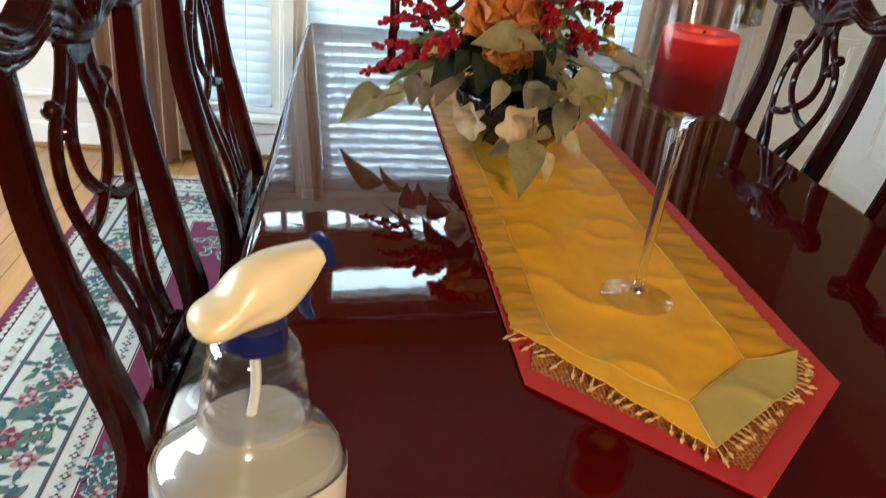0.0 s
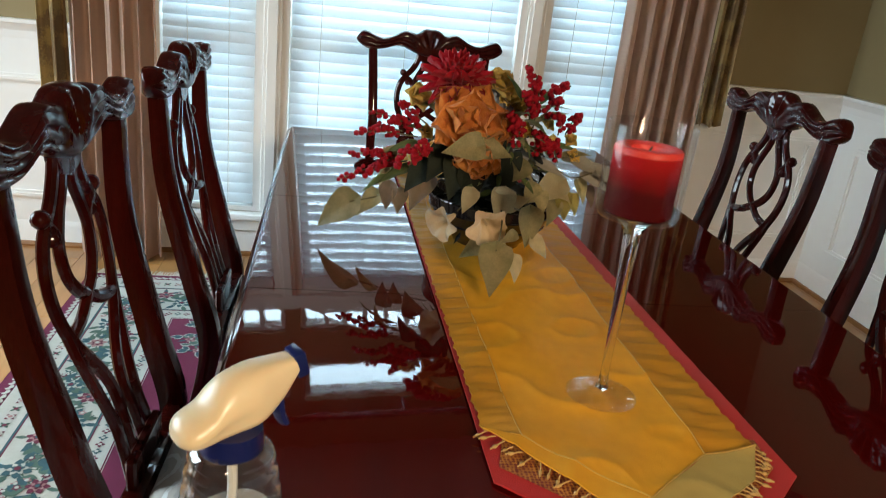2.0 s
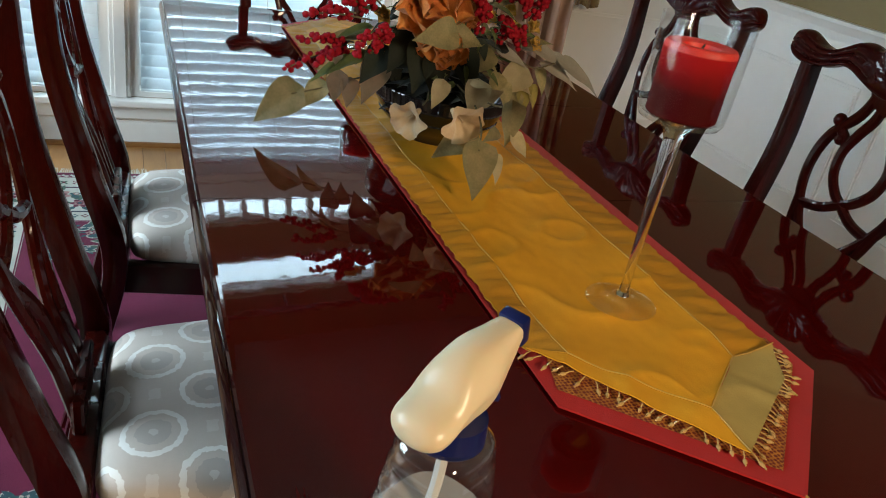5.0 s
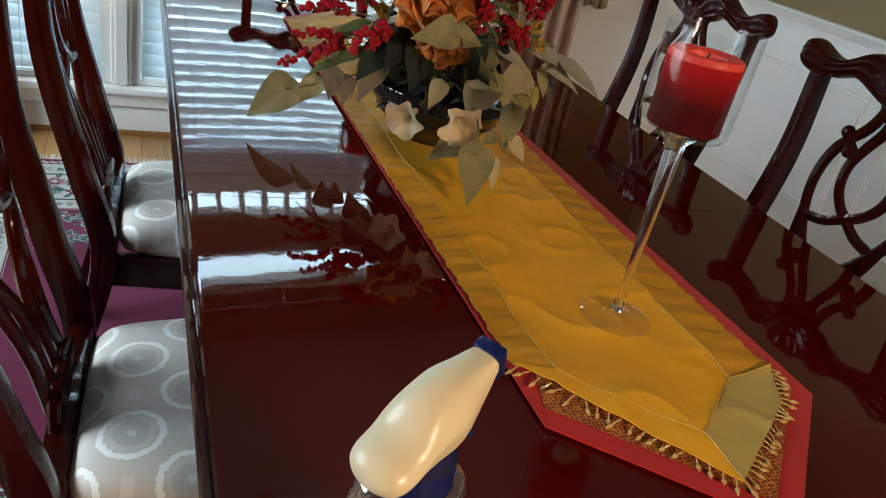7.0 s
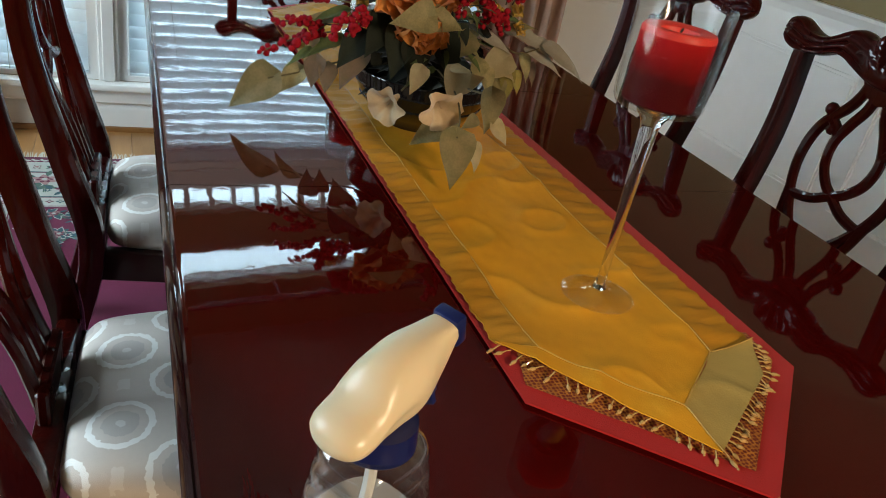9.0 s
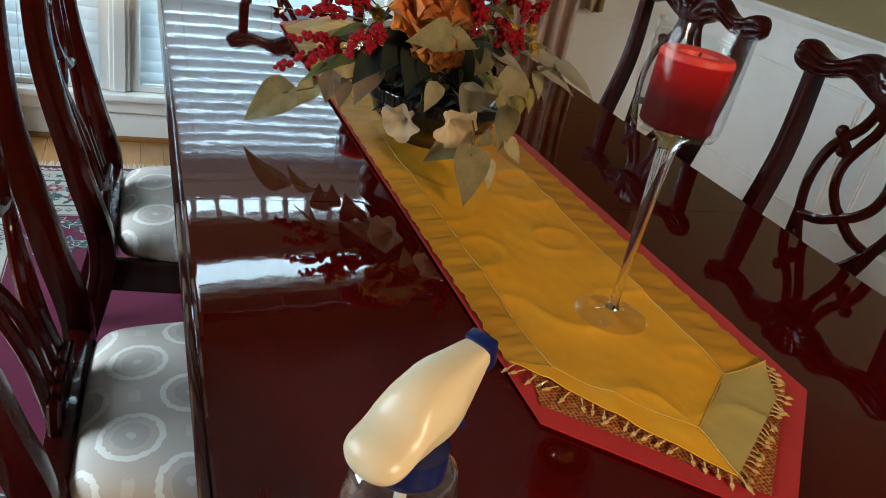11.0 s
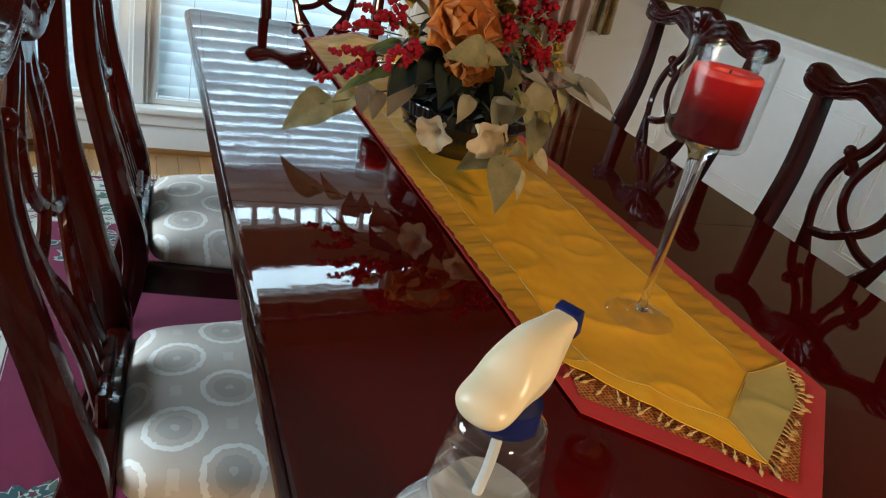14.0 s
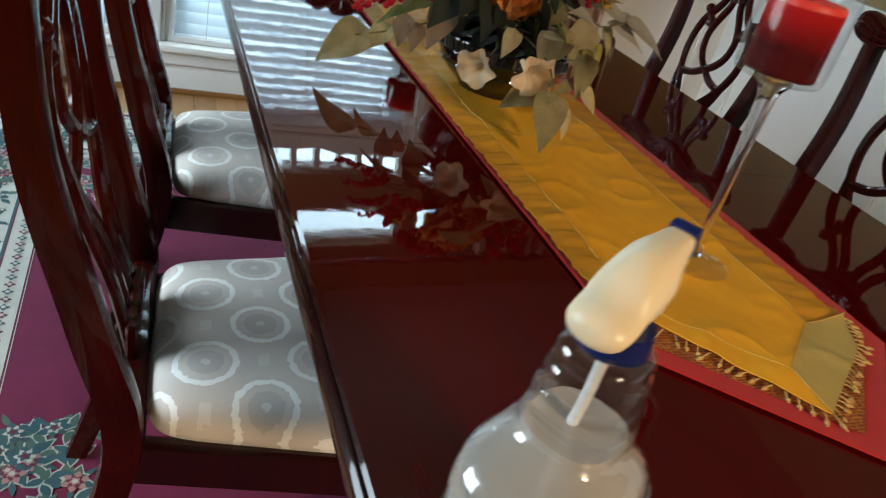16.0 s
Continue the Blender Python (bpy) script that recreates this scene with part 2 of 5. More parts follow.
glow_gradient(M_wax, 0.040, 0.090)
# lighter red stands in for light glowing through the candle's top
M_wax_top = mat("glow_red_wax", (0.80, 0.060, 0.045), 0.5, color2=(0.54, 0.028, 0.018), scale=25, sss=0.45, bump=0.15, bump_scale=120)
M_wick = mat("burnt_wick", (0.02, 0.016, 0.013), 0.9, color2=(0.05, 0.04, 0.03), scale=200)
M_cream_plastic = mat("cream_plastic", (0.80, 0.66, 0.44), 0.33, color2=(0.77, 0.63, 0.41), scale=8, spec=0.5, sss=0.1)
M_blue_plastic = mat("navy_plastic", (0.007, 0.014, 0.10), 0.3, color2=(0.005, 0.011, 0.08), scale=10)
M_paper = mat("label_paper", (0.62, 0.58, 0.52), 0.5, color2=(0.57, 0.53, 0.47), scale=12)
M_ink = mat("blue_ink", (0.03, 0.06, 0.25), 0.5)
M_pot = mat("black_ceramic", (0.006, 0.005, 0.006), 0.10, color2=(0.012, 0.010, 0.010), scale=10, coat=0.5)
M_rod = mat("tube_plastic", (0.8, 0.8, 0.78), 0.35, color2=(0.74, 0.74, 0.72), scale=30)


def thin_glass(name, tint, ior, rough=0.0, rim=0.75):
    """A thin clear wall: it lets light straight through and mirrors at its rim."""
    m = bpy.data.materials.new(name)
    m.use_nodes = True
    nt, L = m.node_tree, m.node_tree.links
    nt.nodes.remove(nt.nodes["Principled BSDF"])
    tr, gl, fr, mx = (nt.nodes.new("ShaderNode" + k) for k in ("BsdfTransparent", "BsdfGlossy", "LayerWeight", "MixShader"))
    tr.inputs[0].default_value, gl.inputs[0].default_value = (*tint, 1), (1, 1, 1, 1)
    gl.inputs["Roughness"].default_value, fr.inputs[0].default_value = rough, 0.5
    pw, ad = nt.nodes.new("ShaderNodeMath"), nt.nodes.new("ShaderNodeMath")
    pw.operation, ad.operation = "POWER", "MULTIPLY_ADD"
    L.new(fr.outputs["Facing"], pw.inputs[0])
    pw.inputs[1].default_value = 4.5
    L.new(pw.outputs[0], ad.inputs[0])
    ad.inputs[1].default_value, ad.inputs[2].default_value = rim, ((ior - 1) / (ior + 1)) ** 2
    L.new(ad.outputs[0], mx.inputs[0])
    L.new(tr.outputs[0], mx.inputs[1])
    L.new(gl.outputs[0], mx.inputs[2])
    L.new(mx.outputs[0], nt.nodes["Material Output"].inputs[0])
    return m


M_thin = thin_glass("thin_glass", (0.96, 0.97, 0.97), 1.30, 0.0, 0.6)
M_foot = thin_glass("foot_glass", (0.93, 0.93, 0.92), 1.75, 0.02, 0.7)
M_clear = thin_glass("clear_plastic", (0.80, 0.82, 0.82), 1.9, 0.06, 1.0)


def half_clear(name, c1, c2, clear):
    m = mat(name, c1, 0.2, color2=c2, scale=6)
    nt, L, b = nodes_of(m)
    tr, mx = nt.nodes.new("ShaderNodeBsdfTransparent"), nt.nodes.new("ShaderNodeMixShader")
    mx.inputs[0].default_value = clear
    L.new(b.outputs[0], mx.inputs[1])
    L.new(tr.outputs[0], mx.inputs[2])
    L.new(mx.outputs[0], nt.nodes["Material Output"].inputs[0])
    return m


M_liquid = half_clear("cloudy_liquid", (0.58, 0.53, 0.48), (0.52, 0.47, 0.42), 0.30)


def slat_material():
    """White painted slats that let a little daylight through."""
    m = mat("blind_slat", (0.80, 0.81, 0.80), 0.45, color2=(0.76, 0.77, 0.76), scale=4, stretch=(0.5, 4, 4))
    nt, L, b = nodes_of(m)
    tr, mx = nt.nodes.new("ShaderNodeBsdfTranslucent"), nt.nodes.new("ShaderNodeMixShader")
    tr.inputs[0].default_value = (0.78, 0.88, 0.94, 1)
    mx.inputs[0].default_value = 0.34
    L.new(b.outputs[0], mx.inputs[1])
    L.new(tr.outputs[0], mx.inputs[2])
    L.new(mx.outputs[0], nt.nodes["Material Output"].inputs[0])
    return m


M_slat = slat_material()


def leafy(name, c1, c2, through=0.3, rough=0.55, scale=25):
    """Thin cloth leaves and petals that glow a little when lit from behind."""
    m = mat(name, c1, rough, color2=c2, scale=scale, detail=3, sheen=0.15, spec=0.25, bump=0.2, bump_scale=scale * 6, contrast=0.16, vary=0.32)
    nt, L, b = nodes_of(m)
    tr, mx = nt.nodes.new("ShaderNodeBsdfTranslucent"), nt.nodes.new("ShaderNodeMixShader")
    tr.inputs[0].default_value = (*c1, 1)
    mx.inputs[0].default_value = through
    L.new(b.outputs[0], mx.inputs[1])
    L.new(tr.outputs[0], mx.inputs[2])
    L.new(mx.outputs[0], nt.nodes["Material Output"].inputs[0])
    return m


M_leaf_pale = leafy("pale_sage_leaf", (0.31, 0.25, 0.12), (0.16, 0.15, 0.065), scale=2.5)
M_leaf_blush = leafy("blush_leaf", (0.24, 0.165, 0.115), (0.16, 0.13, 0.08), scale=2.5)
M_leaf_yellow = leafy("yellow_green_leaf", (0.30, 0.24, 0.06), (0.20, 0.17, 0.05), scale=2.5)
M_leaf_white = leafy("white_washed_leaf", (0.46, 0.42, 0.34), (0.34, 0.31, 0.24), scale=2.5)
M_leaf_cream = leafy("cream_leaf", (0.50, 0.41, 0.235), (0.36, 0.30, 0.16), scale=2.5)
# dark green leaves; near-black also puts shade between leaves into the colour
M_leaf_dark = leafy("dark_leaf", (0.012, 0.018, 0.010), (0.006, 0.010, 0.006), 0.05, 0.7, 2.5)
M_leaf_green = leafy("green_leaf", (0.13, 0.16, 0.05), (0.07, 0.10, 0.035), scale=2.5)
M_lily = leafy("blush_lily", (0.68, 0.54, 0.34), (0.56, 0.40, 0.25))
M_orange = leafy("rust_orange_petal", (0.62, 0.26, 0.06), (0.42, 0.12, 0.025), scale=40)
M_dahlia = leafy("crimson_petal", (0.42, 0.010, 0.022), (0.24, 0.006, 0.012))
M_yellow = leafy("yellow_petal", (0.60, 0.40, 0.09), (0.48, 0.30, 0.06))
M_grey_petal = leafy("grey_blue_petal", (0.24, 0.26, 0.27), (0.17, 0.19, 0.20))
M_berry = mat("crimson_berry", (0.34, 0.008, 0.020), 0.7, spec=0.15, color2=(0.18, 0.004, 0.010), scale=60, bump=0.2, bump_scale=200)
M_stem = mat("brown_stem", (0.11, 0.085, 0.03), 0.6, color2=(0.06, 0.05, 0.02), scale=40)


def seat_fabric():
    """Taupe weave with a staggered grid of pale ragged rings."""
    m = mat("ring_fabric", (0.64, 0.585, 0.53), 0.62, color2=(0.58, 0.53, 0.475), scale=12, sheen=0.25, bump=0.25, bump_scale=900)
    nt, L, b = nodes_of(m)

    def node(kind, **kw):
        n = nt.nodes.new(kind)
        for k, v in kw.items():
            if k == "op":
                n.operation = v
        return n

    def math_(op, a, c=None):
        n = nt.nodes.new("ShaderNodeMath")
        n.operation = op
        for i, v in enumerate((a, c)):
            if v is None:
                continue
            if isinstance(v, (int, float)):
                n.inputs[i].default_value = v
            else:
                L.new(v, n.inputs[i])
        return n.outputs[0]

    tc, sep = nt.nodes.new("ShaderNodeTexCoord"), nt.nodes.new("ShaderNodeSeparateXYZ")
    L.new(tc.outputs["Object"], sep.inputs[0])
    noise_n = nt.nodes.new("ShaderNodeTexNoise")
    noise_n.inputs["Scale"].default_value, noise_n.inputs["Detail"].default_value = 130, 2
    L.new(tc.outputs["Object"], noise_n.inputs["Vector"])
    dists = []
    PX, PY = 0.160, 0.153
    for off in (0.0, 0.5):
        fx = math_("SUBTRACT", math_("FRACT", math_("ADD", math_("DIVIDE", sep.outputs[0], PX), 7.875 + off)), 0.5)
        fy = math_("SUBTRACT", math_("FRACT", math_("ADD", math_("DIVIDE", sep.outputs[1], PY), 7.879 + off)), 0.5)
        fx, fy = math_("MULTIPLY", fx, PX), math_("MULTIPLY", fy, PY)
        dists.append(math_("SQRT", math_("ADD", math_("MULTIPLY", fx, fx), math_("MULTIPLY", fy, fy))))
    d = math_("ADD", math_("MINIMUM", dists[0], dists[1]), math_("MULTIPLY", math_("SUBTRACT", noise_n.outputs[0], 0.5), 0.009))

    def band(centre, half):
        return math_("LESS_THAN", math_("ABSOLUTE", math_("SUBTRACT", d, centre)), half)

    # pale ring, a faint pale core, a darker disc inside and a small star between four rings
    star = math_("MULTIPLY", math_("GREATER_THAN", d, 0.0690), 0.25)
    ringed = math_("MAXIMUM", math_("MAXIMUM", math_("MULTIPLY", band(0.0395, 0.0042), 0.9), math_("MULTIPLY", math_("LESS_THAN", d, 0.006), 0.35)), star)
    inner = math_("MULTIPLY", math_("LESS_THAN", d, 0.024), 0.75)
    old = b.inputs["Base Color"].links[0].from_socket
    mx, mx2 = nt.nodes.new("ShaderNodeMix"), nt.nodes.new("ShaderNodeMix")
    for n in (mx, mx2):
        n.data_type = "RGBA"
    mx2.inputs[7].default_value = (0.46, 0.43, 0.40, 1)
    L.new(inner, mx2.inputs[0])
    L.new(old, mx2.inputs[6])
    mx.inputs[7].default_value = (0.90, 0.91, 0.88, 1)
    L.new(ringed, mx.inputs[0])
    L.new(mx2.outputs[2], mx.inputs[6])
    L.new(mx.outputs[2], b.inputs["Base Color"])
    return m


M_fabric = seat_fabric()

M_rug_field = mat("rug_burgundy", (0.13, 0.008, 0.042), 0.95, color2=(0.095, 0.006, 0.030), scale=9, bump=0.6, bump_scale=420)
M_rug_cream = mat("rug_cream", (0.46, 0.47, 0.43), 0.95, color2=(0.38, 0.375, 0.32), scale=14, bump=0.6, bump_scale=420)
M_rug_teal = mat("rug_teal", (0.035, 0.095, 0.11), 0.95, color2=(0.025, 0.07, 0.085), scale=20, bump=0.5, bump_scale=420)
M_rug_green = mat("rug_green", (0.075, 0.13, 0.10), 0.95, color2=(0.05, 0.095, 0.075), scale=20, bump=0.5, bump_scale=420)
M_rug_wine = mat("rug_wine", (0.14, 0.025, 0.05), 0.95, color2=(0.10, 0.015, 0.035), scale=20, bump=0.5, bump_scale=420)
M_rug_pink = mat("rug_pink", (0.36, 0.20, 0.19), 0.95, color2=(0.28, 0.15, 0.15), scale=20, bump=0.5, bump_scale=420)
M_fringe = mat("fringe_cotton", (0.62, 0.58, 0.50), 0.9, color2=(0.52, 0.48, 0.40), scale=40)

# ---- the room ----
X0, X1, Y0, Y1, H = -2.6, 2.49, -1.9, 3.35, 2.75
T = 0.16
RAIL = 0.93
WINDOWS = ((-0.585, -0.150), (-0.075, 0.935), (1.010, 1.440))
WZ0, WZ1 = 0.20, 1.70
TIERS = ((1.78, 1.95), (2.19, 2.42))


def structure(name, bm, material, label, category, smooth=35):
    return tagged(part(name, bm, material, smooth=smooth), label, category, kind="structure")


# window wall with three real openings
bm = bmesh.new()
box(bm, X0 - T, WINDOWS[0][0], Y1, Y1 + T, 0, H)
box(bm, WINDOWS[2][1], X1 + T, Y1, Y1 + T, 0, H)
box(bm, WINDOWS[0][0], WINDOWS[2][1], Y1, Y1 + T, 0, WZ0)
for za, zb in ((WZ1, TIERS[0][0]), (TIERS[0][1], TIERS[1][0]), (TIERS[1][1], H)):
    box(bm, WINDOWS[0][0], WINDOWS[2][1], Y1, Y1 + T, za, zb)
for za, zb in ((WZ0, WZ1), TIERS[0], TIERS[1]):
    box(bm, WINDOWS[0][1], WINDOWS[1][0], Y1, Y1 + T, za, zb)
    box(bm, WINDOWS[1][1], WINDOWS[2][0], Y1, Y1 + T, za, zb)
structure("wall_north", bm, M_wall, "khaki painted wall with three tall windows", "wall", 0)
bm = bmesh.new()
box(bm, X1, X1 + T, Y0 - T, Y1, 0, H)
structure("wall_east", bm, M_wall, "khaki painted wall above white wainscot", "wall", 0)
# unseen wall, with an opening added for the west fill lamp
bm = bmesh.new()
box(bm, X0 - T, X0, Y0 - T, 1.0, 0, H)
box(bm, X0 - T, X0, 2.7, Y1, 0, H)
box(bm, X0 - T, X0, 1.0, 2.7, 0, 0.55)
box(bm, X0 - T, X0, 1.0, 2.7, 2.2, H)
structure("wall_west", bm, M_wall, "khaki painted wall above white wainscot", "wall", 0)
bm = bmesh.new()
box(bm, X0, -0.4, Y0 - T, Y0, 0, H)
box(bm, 2.0, X1, Y0 - T, Y0, 0, H)
box(bm, -0.4, 2.0, Y0 - T, Y0, 2.3, H)
structure("wall_south", bm, M_wall, "khaki painted wall with a wide opening", "wall", 0)
bm = bmesh.new()
box(bm, X0 - T, X1 + T, Y0 - T, Y1 + T, H, H + 0.1)
structure("ceiling", bm, M_ceil, "plain grey-beige painted ceiling, darkened to dim its reflection", "ceiling", 0)
# the next room, closed plainly
bm = bmesh.new()
box(bm, -1.6, -1.5, -5.0, Y0 - T, 0, H)
box(bm, 3.0, 3.1, -5.0, Y0 - T, 0, H)
box(bm, -1.6, 3.1, -5.1, -5.0, 0, H)
box(bm, -1.6, 3.1, -5.1, Y0 - T, H, H + 0.1)
structure("wall_next_room", bm, M_wall, "plain khaki walls of the adjoining room", "wall", 0)
bm = bmesh.new()
box(bm, X0 - T, X1 + T, -5.1, Y1 + T, -0.12, -0.012)
structure("subfloor", bm, M_gap, "dark ground under the floor boards", "floor", 0)
# ground outside
bm = bmesh.new()
box(bm, -60, 60, Y1 + T, 120, -0.5, -0.3)
structure("ground", bm, mat("lawn", (0.10, 0.14, 0.05), 0.9, color2=(0.07, 0.10, 0.035), scale=3, bump=0.4, bump_scale=30), "green lawn outside the windows", "ground", 0)

# plain bright overcast sky far behind the garden
sky_m = bpy.data.materials.new("overcast_sky")
sky_m.use_nodes = True
_e = sky_m.node_tree.nodes.new("ShaderNodeEmission")
_e.inputs[0].default_value, _e.inputs[1].default_value = (0.66, 0.87, 1.0, 1), 4.5
sky_m.node_tree.links.new(_e.outputs[0], sky_m.node_tree.nodes["Material Output"].inputs[0])
bm = bmesh.new()
box(bm, -14, 15, 16.0, 16.1, -0.3, 16)
structure("backdrop", bm, sky_m, "bright overcast sky beyond the windows", "backdrop", 0)

# white wainscot below the chair rail
PANEL = 0.012
for i, (xa, xb, zb) in enumerate(((X0, WINDOWS[0][0] - 0.085, RAIL - 0.02), (WINDOWS[0][0] - 0.085, WINDOWS[2][1] + 0.085, WZ0 - 0.03), (WINDOWS[2][1] + 0.085, X1, RAIL - 0.02))):
    bm = bmesh.new()
    box(bm, xa, xb, Y1 - PANEL, Y1, 0.10, zb)
    structure("wainscot_north_%d" % (i + 1), bm, M_white, "white painted wainscot on the window wall", "wainscot", 0)
bm = bmesh.new()
box(bm, X1 - PANEL, X1, Y0, Y1 - PANEL, 0.10, RAIL - 0.02)
structure("wainscot_east", bm, M_white, "white painted wainscot with framed panels", "wainscot", 0)
bm = bmesh.new()
box(bm, X0, X0 + PANEL, Y0, Y1 - PANEL, 0.10, 0.53)
structure("wainscot_west", bm, M_white, "white painted wainscot with framed panels", "wainscot", 0)


def profile_bar(bm, a, b, inward, prof):
    """A moulding from a to b; prof holds (depth from the wall, height)."""
    a, b, n = Vector(a), Vector(b), Vector(inward)
    ring_skin(bm, [[p + n * d + Vector((0, 0, z)) for d, z in prof] for p in (a, b)])


RAIL_PROF = [(0, -0.075), (0.014, -0.075), (0.018, -0.045), (0.026, -0.03), (0.040, -0.014), (0.042, 0.0), (0, 0.0)]
BASE_PROF = [(0, 0), (0.020, 0), (0.020, 0.085), (0.014, 0.105), (0.006, 0.12), (0, 0.12)]
SHOE_PROF = [(0.02, 0), (0.036, 0), (0.035, 0.008), (0.030, 0.016), (0.02, 0.018)]
for nm, prof, material, label, z in (("chair_rail", RAIL_PROF, M_white, "white moulded chair rail along the walls", RAIL), ("baseboard", BASE_PROF, M_white, "white painted baseboard along the walls", 0.0), ("shoe_trim", SHOE_PROF, mat("stained_oak_trim", (0.30, 0.13, 0.035), 0.4, color2=(0.22, 0.09, 0.025), scale=12, stretch=(2, 2, 2)), "stained oak strip where floor meets wall", 0.0)):
    bm = bmesh.new()
    gap = nm == "chair_rail"
    if gap:
        profile_bar(bm, (WINDOWS[0][0] - 0.10, Y1, z), (X0, Y1, z), (0, -1, 0), prof)
        profile_bar(bm, (X1, Y1, z), (WINDOWS[2][1] + 0.10, Y1, z), (0, -1, 0), prof)
    else:
        profile_bar(bm, (X1, Y1, z), (X0, Y1, z), (0, -1, 0), prof)
    profile_bar(bm, (X1, Y0, z), (X1, Y1, z), (-1, 0, 0), prof)
    profile_bar(bm, (X0, Y1, z), (X0, Y0, z), (1, 0, 0), prof)
    bmesh.ops.recalc_face_normals(bm, faces=bm.faces)
    structure(nm, bm, material, label, "trim", 20)


def panel_frame(wall, a0, a1, z0, z1):
    """A rectangular picture-frame moulding on a wall."""
    bm = bmesh.new()
    w, d = 0.032, 0.016
    for (u0, u1, v0, v1) in ((a0, a1, z1 - w, z1), (a0, a1, z0, z0 + w), (a0, a0 + w, z0 + w, z1 - w), (a1 - w, a1, z0 + w, z1 - w)):
        for k, (inset, depth) in enumerate(((0.0, d * 0.55), (0.008, d), (0.02, d * 0.6))):
            lo, hi = inset, (0.008, 0.02, w)[k]
            long_u = (u1 - u0) > (v1 - v0)
            if long_u:
                p = (u0, u1, v0 + lo, v0 + hi)
            else:
                p = (u0 + lo, u0 + hi, v0, v1)
            if wall == "north":
                box(bm, p[0], p[1], Y1 - PANEL - depth, Y1 - PANEL, p[2], p[3])
            else:
                box(bm, X1 - PANEL - depth, X1 - PANEL, p[0], p[1], p[2], p[3])
    structure("panel_trim_" + wall, bm, M_white, "white raised panel moulding on the wainscot", "trim", 0)


for y0 in (2.30, 1.62, 0.94, 0.26):
    panel_frame("east", y0, y0 + (0.86 if y0 > 2 else 0.57), 0.21, 0.72)
panel_frame("north", 1.72, 2.38, 0.21, 0.72)
panel_frame("north", -1.62, -0.86, 0.21, 0.72)
panel_frame("north", -2.45, -1.72, 0.21, 0.72)


def window(i, xa, xb):
    """One tall double window: casing, sill, sashes, glass."""
    w = thing("window_%d" % i, (xa + xb) / 2, Y1, WZ0, label="white wooden window behind closed slat blinds", category="window", kind="structure")
    h, hw = WZ1 - WZ0, (xb - xa) / 2
    bm = bmesh.new()
    for s in (-1, 1):
        box(bm, min(s * hw, s * (hw - 0.03)), max(s * hw, s * (hw - 0.03)), 0.0, 0.15, 0, h)
    box(bm, -hw + 0.03, hw - 0.03, 0.0, 0.15, h - 0.03, h)
    box(bm, -hw + 0.03, hw - 0.03, 0.0, 0.15, 0, 0.02)
    part("window_frame", bm, M_white, w, smooth=0)
    for z0, z1, dy in ((0.02, h / 2, 0.085), (h / 2, h - 0.03, 0.115)):
        bm = bmesh.new()
        a = hw - 0.03
        box(bm, -a, a, dy, dy + 0.028, z0, z0 + 0.045)
        box(bm, -a, a, dy, dy + 0.028, z1 - 0.035, z1)
        for s in (-1, 1):
            box(bm, min(s * a, s * (a - 0.04)), max(s * a, s * (a - 0.04)), dy, dy + 0.028, z0 + 0.045, z1 - 0.035)
        sash = part("sash", bm, M_white, w, smooth=0)
        bm = bmesh.new()
        box(bm, -a + 0.04, a - 0.04, dy + 0.012, dy + 0.016, z0 + 0.045, z1 - 0.035)
        g = part("pane", bm, M_glass, w, smooth=0)
        g.visible_shadow = False
    return w


for i, (xa, xb) in enumerate(WINDOWS):
    window(i + 1, xa, xb)


def transom(i, xa, xb, za, zb, bars):
    """A low light over a window: frame, bars, glass."""
    w = thing("window_%d" % i, (xa + xb) / 2, Y1, za, label="low white transom light over the tall window", category="window", kind="structure")
    h, hw = zb - za, (xb - xa) / 2
    bm = bmesh.new()
    box(bm, -hw, hw, 0.05, 0.12, 0, 0.018)
    box(bm, -hw, hw, 0.05, 0.12, h - 0.018, h)
    for s in range(bars + 2):
        x = -hw + 0.012 + (2 * hw - 0.024) * s / (bars + 1)
        box(bm, x - 0.012, x + 0.012, 0.055, 0.115, 0.018, h - 0.018)
    part("window_frame", bm, M_white, w, smooth=0)
    bm = bmesh.new()
    box(bm, -hw + 0.02, hw - 0.02, 0.083, 0.087, 0.018, h - 0.018)
    part("pane", bm, M_glass, w, smooth=0).visible_shadow = False


for i, (xa, xb) in enumerate(WINDOWS):
    transom(i + 4, xa, xb, *TIERS[0], 3 if xb - xa < 0.6 else 8)
    transom(i + 7, xa, xb, *TIERS[1], 0)
# casings and the long sill
bm = bmesh.new()
for xa, xb in ((WINDOWS[0][0] - 0.085, WINDOWS[0][0]), (WINDOWS[0][1], WINDOWS[1][0]), (WINDOWS[1][1], WINDOWS[2][0]), (WINDOWS[2][1], WINDOWS[2][1] + 0.085)):
    box(bm, xa, xb, Y1 - 0.016, Y1, WZ0, WZ1, 0.004, 1)
    m = (xa + xb) / 2
    box(bm, m - 0.022, m + 0.022, Y1 - 0.024, Y1 - 0.016, WZ0, WZ1, 0.003, 1)
box(bm, WINDOWS[0][0] - 0.085, WINDOWS[2][1] + 0.085, Y1 - 0.02, Y1, WZ1, WZ1 + 0.09, 0.004, 1)
structure("window_casing", bm, M_white, "white window casing between the windows", "trim", 30)
bm = bmesh.new()
box(bm, WINDOWS[0][0] - 0.11, WINDOWS[2][1] + 0.11, Y1 - 0.055, Y1 + 0.02, WZ0 - 0.030, WZ0 - 0.002, 0.008, 2)
box(bm, WINDOWS[0][0] - 0.085, WINDOWS[2][1] + 0.085, Y1 - 0.030, Y1 - PANEL, WZ0 - 0.085, WZ0 - 0.03, 0.005, 1)
